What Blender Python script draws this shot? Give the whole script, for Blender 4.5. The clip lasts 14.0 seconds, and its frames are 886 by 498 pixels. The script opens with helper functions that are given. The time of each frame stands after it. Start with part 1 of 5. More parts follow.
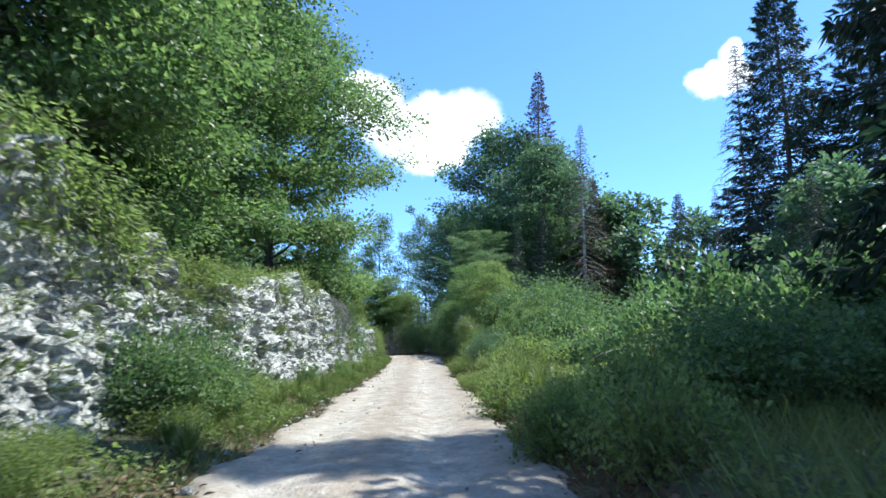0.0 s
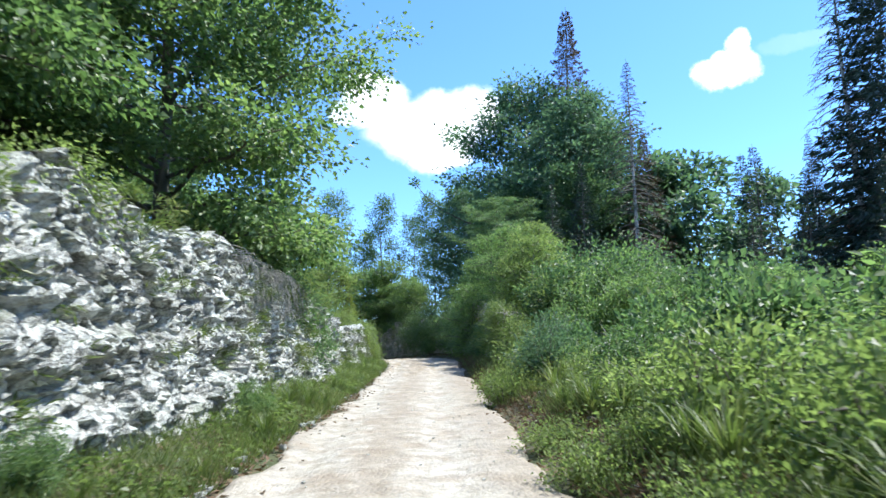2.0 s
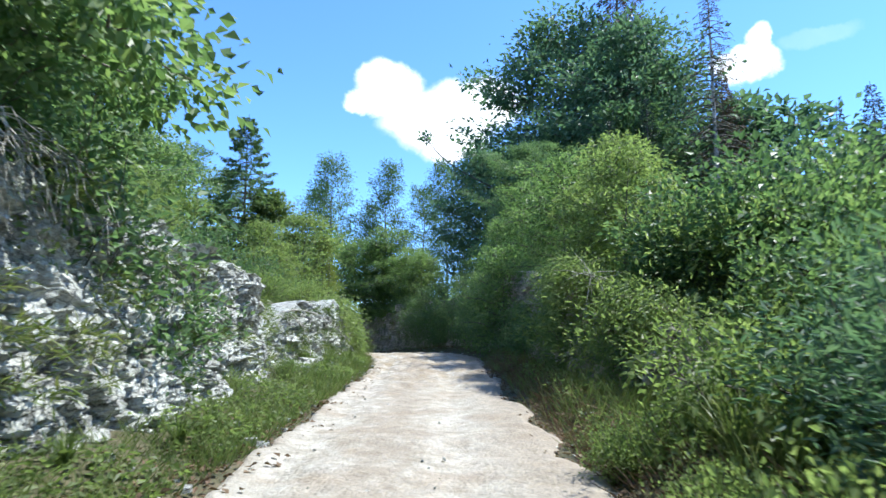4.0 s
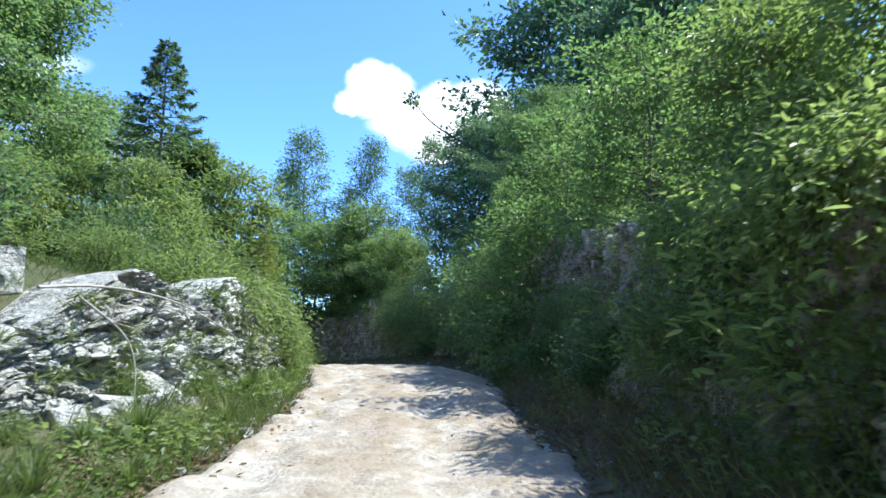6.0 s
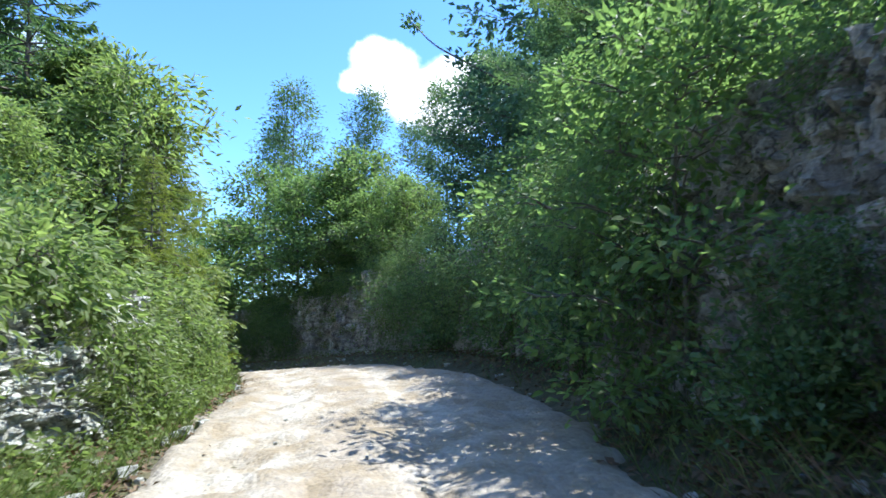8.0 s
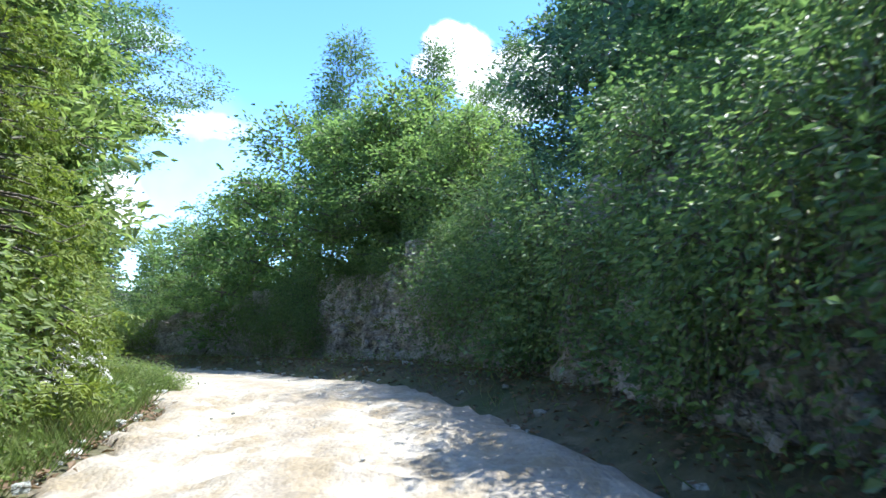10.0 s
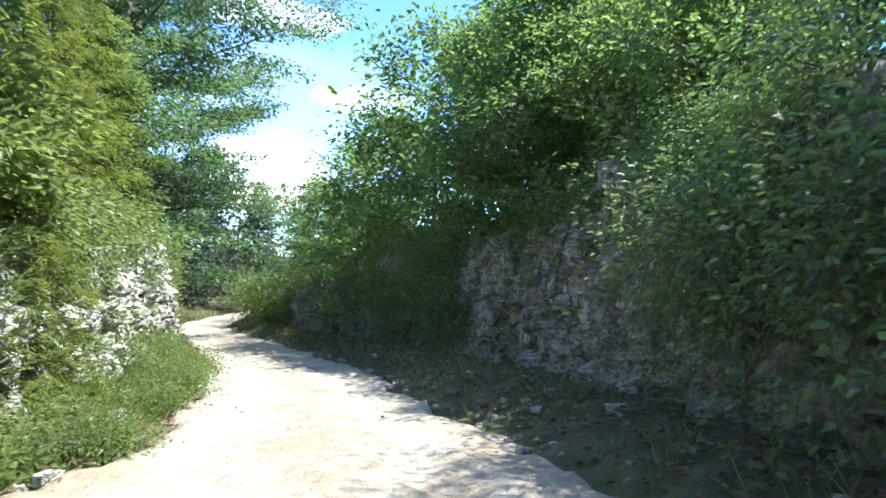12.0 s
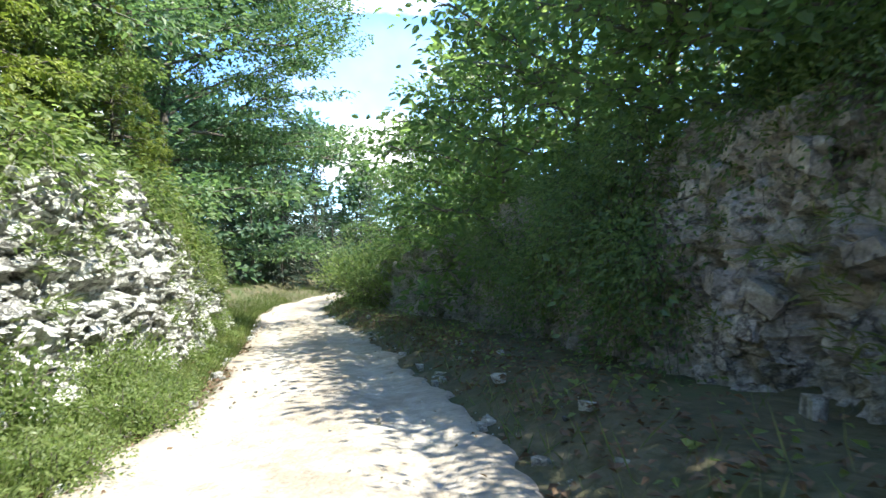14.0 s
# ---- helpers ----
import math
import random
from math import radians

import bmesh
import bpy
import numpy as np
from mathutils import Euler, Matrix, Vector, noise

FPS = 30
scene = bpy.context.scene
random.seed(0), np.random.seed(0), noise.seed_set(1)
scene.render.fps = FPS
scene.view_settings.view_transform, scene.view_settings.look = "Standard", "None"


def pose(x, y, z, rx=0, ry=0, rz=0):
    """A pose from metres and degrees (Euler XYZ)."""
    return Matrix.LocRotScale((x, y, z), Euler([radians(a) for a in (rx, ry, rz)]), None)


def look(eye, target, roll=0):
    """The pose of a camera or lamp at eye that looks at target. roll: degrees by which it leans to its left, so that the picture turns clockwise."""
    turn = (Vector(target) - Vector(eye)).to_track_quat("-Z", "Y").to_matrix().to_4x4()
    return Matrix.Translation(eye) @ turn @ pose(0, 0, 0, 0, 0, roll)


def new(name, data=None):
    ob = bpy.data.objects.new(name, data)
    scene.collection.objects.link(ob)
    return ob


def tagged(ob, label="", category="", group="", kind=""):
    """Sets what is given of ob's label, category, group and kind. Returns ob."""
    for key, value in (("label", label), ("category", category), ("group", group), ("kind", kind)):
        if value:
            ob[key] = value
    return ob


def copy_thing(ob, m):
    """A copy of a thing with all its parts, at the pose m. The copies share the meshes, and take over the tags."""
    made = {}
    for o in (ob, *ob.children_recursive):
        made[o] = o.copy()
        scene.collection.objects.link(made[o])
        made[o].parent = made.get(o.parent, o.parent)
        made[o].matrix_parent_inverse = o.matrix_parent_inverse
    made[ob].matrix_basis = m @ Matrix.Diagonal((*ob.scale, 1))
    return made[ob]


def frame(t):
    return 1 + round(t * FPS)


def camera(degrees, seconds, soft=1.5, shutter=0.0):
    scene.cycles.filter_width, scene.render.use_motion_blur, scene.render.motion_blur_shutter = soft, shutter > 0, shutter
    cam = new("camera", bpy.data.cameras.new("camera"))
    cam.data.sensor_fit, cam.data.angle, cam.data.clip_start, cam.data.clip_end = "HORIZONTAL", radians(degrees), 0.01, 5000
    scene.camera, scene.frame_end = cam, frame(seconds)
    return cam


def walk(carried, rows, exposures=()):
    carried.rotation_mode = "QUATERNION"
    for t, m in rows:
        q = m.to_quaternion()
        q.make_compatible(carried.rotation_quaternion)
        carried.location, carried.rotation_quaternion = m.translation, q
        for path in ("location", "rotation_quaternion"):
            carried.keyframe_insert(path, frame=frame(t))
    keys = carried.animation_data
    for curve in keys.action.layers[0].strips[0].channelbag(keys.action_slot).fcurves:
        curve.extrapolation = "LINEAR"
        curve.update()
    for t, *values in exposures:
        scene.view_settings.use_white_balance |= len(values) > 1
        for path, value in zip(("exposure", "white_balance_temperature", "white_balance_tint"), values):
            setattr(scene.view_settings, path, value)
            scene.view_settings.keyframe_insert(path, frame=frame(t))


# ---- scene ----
cam = camera(72.1, 14.0, shutter=0.2)
METRES, EYE, TILT, LEAN, TURN = 60.0, 1.35, 9.0, 0.0, 0.0
ROWS = [
    (0.0, 0.0, 0.0, 0.0, -0.0, 0.0, 0.0),
    (0.5, -0.0017, 0.0519, -0.0084, -1.71, 0.78, -0.25),
    (1.0, -0.0033, 0.1032, -0.0157, -0.27, 0.46, 0.38),
    (1.5, -0.0054, 0.1542, -0.0233, 0.85, -0.33, 0.09),
    (2.0, -0.0063, 0.2038, -0.031, 0.77, -0.17, 1.16),
    (2.5, -0.0076, 0.2531, -0.0395, 0.09, -1.65, 0.09),
    (5.0, -0.0158, 0.4574, -0.0713, 2.68, -0.75, 0.0),
    (5.5, -0.0165, 0.4922, -0.0765, 0.41, -1.37, 0.01),
    (6.0, -0.0176, 0.526, -0.0812, 0.85, -0.84, -0.71),
    (6.5, -0.0185, 0.56, -0.0855, 0.65, -1.29, -1.09),
    (7.0, -0.0204, 0.5937, -0.0886, -0.87, -0.16, -0.59),
    (7.5, -0.022, 0.6273, -0.094, 0.61, -1.94, 0.56),
    (10.0, -0.0327, 0.7692, -0.1142, 8.2, -4.33, 0.13),
    (10.5, -0.0375, 0.7971, -0.1192, 14.66, -2.03, -0.61),
    (11.0, -0.0451, 0.8258, -0.1234, 14.7, -4.12, 0.7),
    (11.5, -0.0529, 0.8504, -0.1274, 19.46, -3.59, 2.9),
    (12.0, -0.0613, 0.874, -0.1315, 23.27, -6.97, 1.75),
    (12.5, -0.0717, 0.8967, -0.1357, 24.22, -7.46, 2.77),
    (13.0, -0.0848, 0.9213, -0.1418, 29.34, -9.57, 3.71),
    (13.5, -0.0999, 0.9455, -0.1479, 31.97, -8.78, 4.16),
    (14.0, -0.1158, 0.9678, -0.1538, 33.51, -8.92, 6.03),
]
walk(cam, [(t, pose(0, 0, EYE, TILT, LEAN, TURN) @ pose(METRES * x, METRES * y, METRES * z, 90 + pitch, roll, yaw)) for t, x, y, z, yaw, pitch, roll in ROWS],
     [(0.0, 1.12, 5950, 10), (1.0, 1.16, 6000, 10), (2.0, 1.28, 6000, 10), (2.5, 1.18, 5900, 10), (5.0, 1.26, 5900, 10), (7.5, 1.45, 5900, 10), (10.0, 1.76, 5900, 10), (11.5, 1.88, 6050, 10), (12.5, 1.9, 6350, 10), (14.0, 2.0, 6450, 10)])

# ---- world and sun ----
SUN_AZ = radians(78)          # from +y towards +x
SUN_EL = radians(61)
sun = new("sun", bpy.data.lights.new("sun", "SUN"))
sun.data.energy, sun.data.angle, sun.data.color = 4.1, radians(0.53), (1.0, 0.95, 0.86)
sun.matrix_world = look((0, 0, 60), Vector((0, 0, 60)) - Vector((math.sin(SUN_AZ) * math.cos(SUN_EL), math.cos(SUN_AZ) * math.cos(SUN_EL), math.sin(SUN_EL))))


def make_world():
    w = bpy.data.worlds.new("sky")
    scene.world = w
    w.use_nodes = True
    nt = w.node_tree
    nt.nodes.clear()
    N = lambda kind, **kw: node(nt, kind, **kw)
    sky = N("ShaderNodeTexSky", sky_type="NISHITA", sun_disc=False, sun_elevation=SUN_EL, sun_rotation=SUN_AZ, altitude=700.0, air_density=1.0, dust_density=0.4, ozone_density=2.2)
    coord = N("ShaderNodeTexCoord")
    noise_t = N("ShaderNodeTexNoise", ins={"Scale": 9.0, "Detail": 7.0, "Roughness": 0.6})
    nt.links.new(coord.outputs["Generated"], noise_t.inputs["Vector"])
    warp = N("ShaderNodeVectorMath", operation="MULTIPLY_ADD")
    nt.links.new(noise_t.outputs["Color"], warp.inputs[0])
    warp.inputs[1].default_value = (0.07, 0.07, 0.07)
    sub = N("ShaderNodeVectorMath", operation="SUBTRACT")
    nt.links.new(coord.outputs["Generated"], sub.inputs[0])
    sub.inputs[1].default_value = (0.035, 0.035, 0.035)
    nt.links.new(sub.outputs[0], warp.inputs[2])
    total = None
    for az, el, wide, high, strong in CLOUDS:
        a, e = radians(az), radians(el)
        axis = Vector((math.sin(a) * math.cos(e), math.cos(a) * math.cos(e), math.sin(e)))
        right = Vector((math.cos(a), -math.sin(a), 0))
        up = right.cross(axis)
        legs = []
        for vec, size in ((right, wide), (up, high)):
            dot = N("ShaderNodeVectorMath", operation="DOT_PRODUCT")
            nt.links.new(warp.outputs[0], dot.inputs[0])
            dot.inputs[1].default_value = vec
            sc = N("ShaderNodeMath", operation="MULTIPLY", ins={1: 1 / math.sin(radians(size))})
            nt.links.new(dot.outputs["Value"], sc.inputs[0])
            sq = N("ShaderNodeMath", operation="POWER", ins={1: 2.0})
            ab = N("ShaderNodeMath", operation="ABSOLUTE")
            nt.links.new(sc.outputs[0], ab.inputs[0])
            nt.links.new(ab.outputs[0], sq.inputs[0])
            legs.append(sq)
        # the far half of the sky is cut off
        front = N("ShaderNodeVectorMath", operation="DOT_PRODUCT")
        nt.links.new(coord.outputs["Generated"], front.inputs[0])
        front.inputs[1].default_value = axis
        gate = N("ShaderNodeMath", operation="GREATER_THAN", ins={1: 0.5})
        nt.links.new(front.outputs["Value"], gate.inputs[0])
        add = N("ShaderNodeMath", operation="ADD")
        nt.links.new(legs[0].outputs[0], add.inputs[0])
        nt.links.new(legs[1].outputs[0], add.inputs[1])
        ramp = N("ShaderNodeMapRange", ins={"From Min": 1.35, "From Max": 0.55, "To Min": 0.0, "To Max": strong})
        ramp.interpolation_type = "SMOOTHSTEP"
        nt.links.new(add.outputs[0], ramp.inputs["Value"])
        mul = N("ShaderNodeMath", operation="MULTIPLY")
        nt.links.new(ramp.outputs[0], mul.inputs[0])
        nt.links.new(gate.outputs[0], mul.inputs[1])
        if total is None:
            total = mul
        else:
            mx = N("ShaderNodeMath", operation="MAXIMUM")
            nt.links.new(total.outputs[0], mx.inputs[0])
            nt.links.new(mul.outputs[0], mx.inputs[1])
            total = mx
    mix = N("ShaderNodeMix", data_type="RGBA")
    nt.links.new(total.outputs[0], mix.inputs[0])
    tint = N("ShaderNodeMix", data_type="RGBA", blend_type="MULTIPLY")
    tint.inputs[0].default_value = 1.0
    tint.inputs[7].default_value = SKY_TINT
    nt.links.new(sky.outputs[0], tint.inputs[6])
    nt.links.new(tint.outputs[2], mix.inputs[6])
    shade = N("ShaderNodeTexNoise", ins={"Scale": 22.0, "Detail": 5.0, "Roughness": 0.55})
    nt.links.new(coord.outputs["Generated"], shade.inputs["Vector"])
    soft = N("ShaderNodeMapRange", ins={"From Min": 0.35, "From Max": 0.65})
    nt.links.new(shade.outputs["Fac"], soft.inputs["Value"])
    tone = N("ShaderNodeMix", data_type="RGBA")
    nt.links.new(soft.outputs[0], tone.inputs[0])
    tone.inputs[6].default_value, tone.inputs[7].default_value = CLOUD_SHADE, CLOUD_WHITE
    nt.links.new(tone.outputs[2], mix.inputs[7])
    bg = N("ShaderNodeBackground", ins={"Strength": SKY_STRENGTH})
    nt.links.new(mix.outputs[2], bg.inputs[0])
    out = N("ShaderNodeOutputWorld")
    nt.links.new(bg.outputs[0], out.inputs[0])


def node(nt, kind, ins=None, **kw):
    n = nt.nodes.new(kind)
    for k, v in kw.items():
        setattr(n, k, v)
    for k, v in (ins or {}).items():
        n.inputs[k].default_value = v
    return n


# azimuth, elevation, half width, half height (degrees), density
CLOUDS = [(-7.2, 22.3, 3.0, 2.1, 1.0), (0.9, 21.2, 4.4, 2.5, 1.0), (-2.2, 19.8, 5.6, 2.6, 1.0), (-0.8, 18.0, 3.6, 2.0, 1.0), (-9.6, 21.4, 2.0, 0.9, 0.7),
          (26.0, 22.3, 2.3, 1.2, 0.95), (27.0, 23.8, 0.9, 1.2, 0.8), (24.6, 22.6, 1.2, 0.9, 0.8), (31.0, 23.2, 2.4, 0.8, 0.1),
          (-40, 7.5, 5.5, 3.6, 0.95), (-40, 21.0, 6.0, 1.6, 0.4), (-31, 14.5, 5.0, 1.1, 0.3), (-38, 11, 14, 8, 0.12),
          # unseen clouds, added around and overhead to lift the fill in the shade
          (75, 22, 9, 4, 0.9), (120, 30, 10, 5, 0.9), (170, 22, 12, 5, 0.95), (-110, 25, 10, 5, 0.9), (-75, 33, 9, 4.5, 0.9), (-150, 38, 11, 6, 0.95),
          (140, 52, 11, 7, 0.95), (-20, 52, 9, 6, 0.9), (-95, 58, 10, 6, 0.9), (60, 38, 8, 4, 0.8), (100, 12, 14, 4, 0.9), (-170, 10, 16, 4, 0.9), (-70, 12, 12, 3.5, 0.8)]
SKY_STRENGTH = 0.15
SKY_TINT = (0.57, 0.79, 1.07, 1.0)
CLOUD_WHITE = (5.6, 5.6, 5.6, 1.0)
CLOUD_SHADE = (4.2, 4.4, 4.6, 1.0)
make_world()


# ---- materials ----
def material(name, rough=0.8):
    m = bpy.data.materials.new(name)
    m.use_nodes = True
    nt = m.node_tree
    b = nt.nodes["Principled BSDF"]
    b.inputs["Roughness"].default_value = rough
    return m, nt, b


def ramp_node(nt, stops):
    r = nt.nodes.new("ShaderNodeValToRGB")
    el = r.color_ramp.elements
    while len(el) < len(stops):
        el.new(0.5)
    for e, (p, c) in zip(el, stops):
        e.position, e.color = p, (*c, 1)
    return r


def noise_node(nt, coord, scale, detail=5.0, rough=0.6, stretch=None):
    n = node(nt, "ShaderNodeTexNoise", ins={"Scale": scale, "Detail": detail, "Roughness": rough})
    if stretch:
        mp = nt.nodes.new("ShaderNodeMapping")
        mp.inputs["Scale"].default_value = stretch
        nt.links.new(coord, mp.inputs["Vector"])
        coord = mp.outputs[0]
    nt.links.new(coord, n.inputs["Vector"])
    return n


def mix_node(nt, fac, a, b, blend="MIX"):
    m = node(nt, "ShaderNodeMix", data_type="RGBA", blend_type=blend)
    for sock, v in ((m.inputs[0], fac), (m.inputs[6], a), (m.inputs[7], b)):
        if isinstance(v, bpy.types.NodeSocket):
            nt.links.new(v, sock)
        elif isinstance(v, (int, float)):
            sock.default_value = v
        else:
            sock.default_value = (*v, 1)
    return m.outputs[2]


def range_node(nt, value, lo, hi, a=0.0, b=1.0):
    r = node(nt, "ShaderNodeMapRange", ins={"From Min": lo, "From Max": hi, "To Min": a, "To Max": b})
    nt.links.new(value, r.inputs["Value"])
    return r.outputs[0]


def bump_node(nt, b, height, strength, dist):
    bm = node(nt, "ShaderNodeBump", ins={"Strength": strength, "Distance": dist})
    nt.links.new(height, bm.inputs["Height"])
    nt.links.new(bm.outputs[0], b.inputs["Normal"])


def leaf_material(name, dark, mid, light, through_part=0.4, rough=0.45):
    m, nt, b = material(name, rough)
    geo = nt.nodes.new("ShaderNodeNewGeometry")
    info = nt.nodes.new("ShaderNodeObjectInfo")
    r = ramp_node(nt, [(0.0, dark), (0.55, mid), (1.0, light)])
    add = node(nt, "ShaderNodeMath", operation="MULTIPLY_ADD", ins={1: 0.3})
    nt.links.new(info.outputs["Random"], add.inputs[0])
    sc = node(nt, "ShaderNodeMath", operation="MULTIPLY", ins={1: 0.7})
    nt.links.new(geo.outputs["Random Per Island"], sc.inputs[0])
    nt.links.new(sc.outputs[0], add.inputs[2])
    coord = nt.nodes.new("ShaderNodeTexCoord")
    n = noise_node(nt, coord.outputs["Object"], 0.5, 2.0)
    add2 = node(nt, "ShaderNodeMath", operation="ADD")
    nt.links.new(add.outputs[0], add2.inputs[0])
    nt.links.new(range_node(nt, n.outputs["Fac"], 0.3, 0.7, -0.22, 0.22), add2.inputs[1])
    nt.links.new(add2.outputs[0], r.inputs[0])
    nt.links.new(r.outputs[0], b.inputs["Base Color"])
    tr = nt.nodes.new("ShaderNodeBsdfTranslucent")
    warm = mix_node(nt, 1.0, r.outputs[0], (1.3, 1.42, 0.95), "MULTIPLY")
    nt.links.new(warm, tr.inputs[0])
    mx = nt.nodes.new("ShaderNodeMixShader")
    mx.inputs[0].default_value = through_part
    nt.links.new(b.outputs[0], mx.inputs[1])
    nt.links.new(tr.outputs[0], mx.inputs[2])
    nt.links.new(mx.outputs[0], nt.nodes["Material Output"].inputs[0])
    return m


def bark_material(name, a, c):
    m, nt, b = material(name, 0.9)
    coord = nt.nodes.new("ShaderNodeTexCoord").outputs["Object"]
    n = noise_node(nt, coord, 6.0, 6.0, 0.65, (1, 1, 0.25))
    big = noise_node(nt, coord, 0.8, 3.0)
    r = ramp_node(nt, [(0.3, a), (0.7, c)])
    nt.links.new(n.outputs["Fac"], r.inputs[0])
    col = mix_node(nt, range_node(nt, big.outputs["Fac"], 0.45, 0.7), r.outputs[0], (0.09, 0.11, 0.07))
    nt.links.new(col, b.inputs["Base Color"])
    bump_node(nt, b, n.outputs["Fac"], 0.6, 0.02)
    return m


def rock_material(name, pale=(0.56, 0.56, 0.53), mid=(0.33, 0.33, 0.31), dark=(0.1, 0.1, 0.095), moss=0.5, joints=(2.4, 2.4, 7.0)):
    m, nt, b = material(name, 0.9)
    coord = nt.nodes.new("ShaderNodeNewGeometry").outputs["Position"]
    n1 = noise_node(nt, coord, 8.5, 8.0, 0.7)
    n2 = noise_node(nt, coord, 0.6, 4.0, 0.6)
    n3 = noise_node(nt, coord, 26.0, 5.0, 0.65)
    streak = noise_node(nt, coord, 2.2, 6.0, 0.65, (1, 1, 0.35))
    r = ramp_node(nt, [(0.31, dark), (0.42, mid), (0.54, pale), (0.75, tuple(min(1, c * 1.2) for c in pale))])
    nt.links.new(n1.outputs["Fac"], r.inputs[0])
    col = mix_node(nt, range_node(nt, streak.outputs["Fac"], 0.52, 0.64, 0, 0.55), r.outputs[0], tuple(c * 0.55 for c in mid))
    col = mix_node(nt, range_node(nt, n2.outputs["Fac"], 0.6, 0.75, 0, 0.35), col, (0.25, 0.22, 0.165))
    # beds of greyer stone
    bed = noise_node(nt, coord, 1.5, 6.0, 0.62, (0.3, 0.3, 3.0))
    col = mix_node(nt, range_node(nt, bed.outputs["Fac"], 0.5, 0.6, 0, 0.6), col, tuple(c * k for c, k in zip(mid, (0.7, 0.67, 0.66))))
    mossn = noise_node(nt, coord, 1.3, 7.0, 0.72)
    col = mix_node(nt, range_node(nt, mossn.outputs["Fac"], 0.55, 0.62, 0, moss), col, (0.09, 0.12, 0.04))
    # narrow joints along the beds
    wob = noise_node(nt, coord, 2.0, 6.0, 0.65)
    shift = node(nt, "ShaderNodeVectorMath", operation="MULTIPLY_ADD")
    nt.links.new(wob.outputs["Color"], shift.inputs[0])
    shift.inputs[1].default_value = (0.9, 0.9, 0.6)
    nt.links.new(coord, shift.inputs[2])
    lie = nt.nodes.new("ShaderNodeMapping")
    lie.inputs["Scale"].default_value = joints
    nt.links.new(shift.outputs[0], lie.inputs["Vector"])
    crack = node(nt, "ShaderNodeTexVoronoi", feature="DISTANCE_TO_EDGE", ins={"Scale": 1.0})
    nt.links.new(lie.outputs[0], crack.inputs["Vector"])
    narrow = range_node(nt, crack.outputs["Distance"], 0.01, 0.075, 0.72, 0.0)
    broken = node(nt, "ShaderNodeMath", operation="MULTIPLY")
    nt.links.new(narrow, broken.inputs[0])
    nt.links.new(range_node(nt, streak.outputs["Fac"], 0.4, 0.52, 0.0, 1.0), broken.inputs[1])
    open_joint = broken.outputs[0]
    col = mix_node(nt, open_joint, col, tuple(c * 0.5 for c in dark))
    grain = range_node(nt, n3.outputs["Fac"], 0.36, 0.64, 0.7, 1.18)
    col = mix_node(nt, 1.0, col, grain, "MULTIPLY")
    info = nt.nodes.new("ShaderNodeObjectInfo")
    vary = node(nt, "ShaderNodeHueSaturation")
    nt.links.new(col, vary.inputs["Color"])
    nt.links.new(range_node(nt, info.outputs["Random"], 0, 1, 0.8, 1.15), vary.inputs["Value"])
    nt.links.new(vary.outputs[0], b.inputs["Base Color"])
    mixh = node(nt, "ShaderNodeMath", operation="MULTIPLY_ADD", ins={1: 0.45})
    nt.links.new(n3.outputs["Fac"], mixh.inputs[0])
    nt.links.new(n1.outputs["Fac"], mixh.inputs[2])
    deep = node(nt, "ShaderNodeMath", operation="SUBTRACT")
    nt.links.new(mixh.outputs[0], deep.inputs[0])
    nt.links.new(open_joint, deep.inputs[1])
    bump_node(nt, b, deep.outputs[0], 0.9, 0.075)
    return m


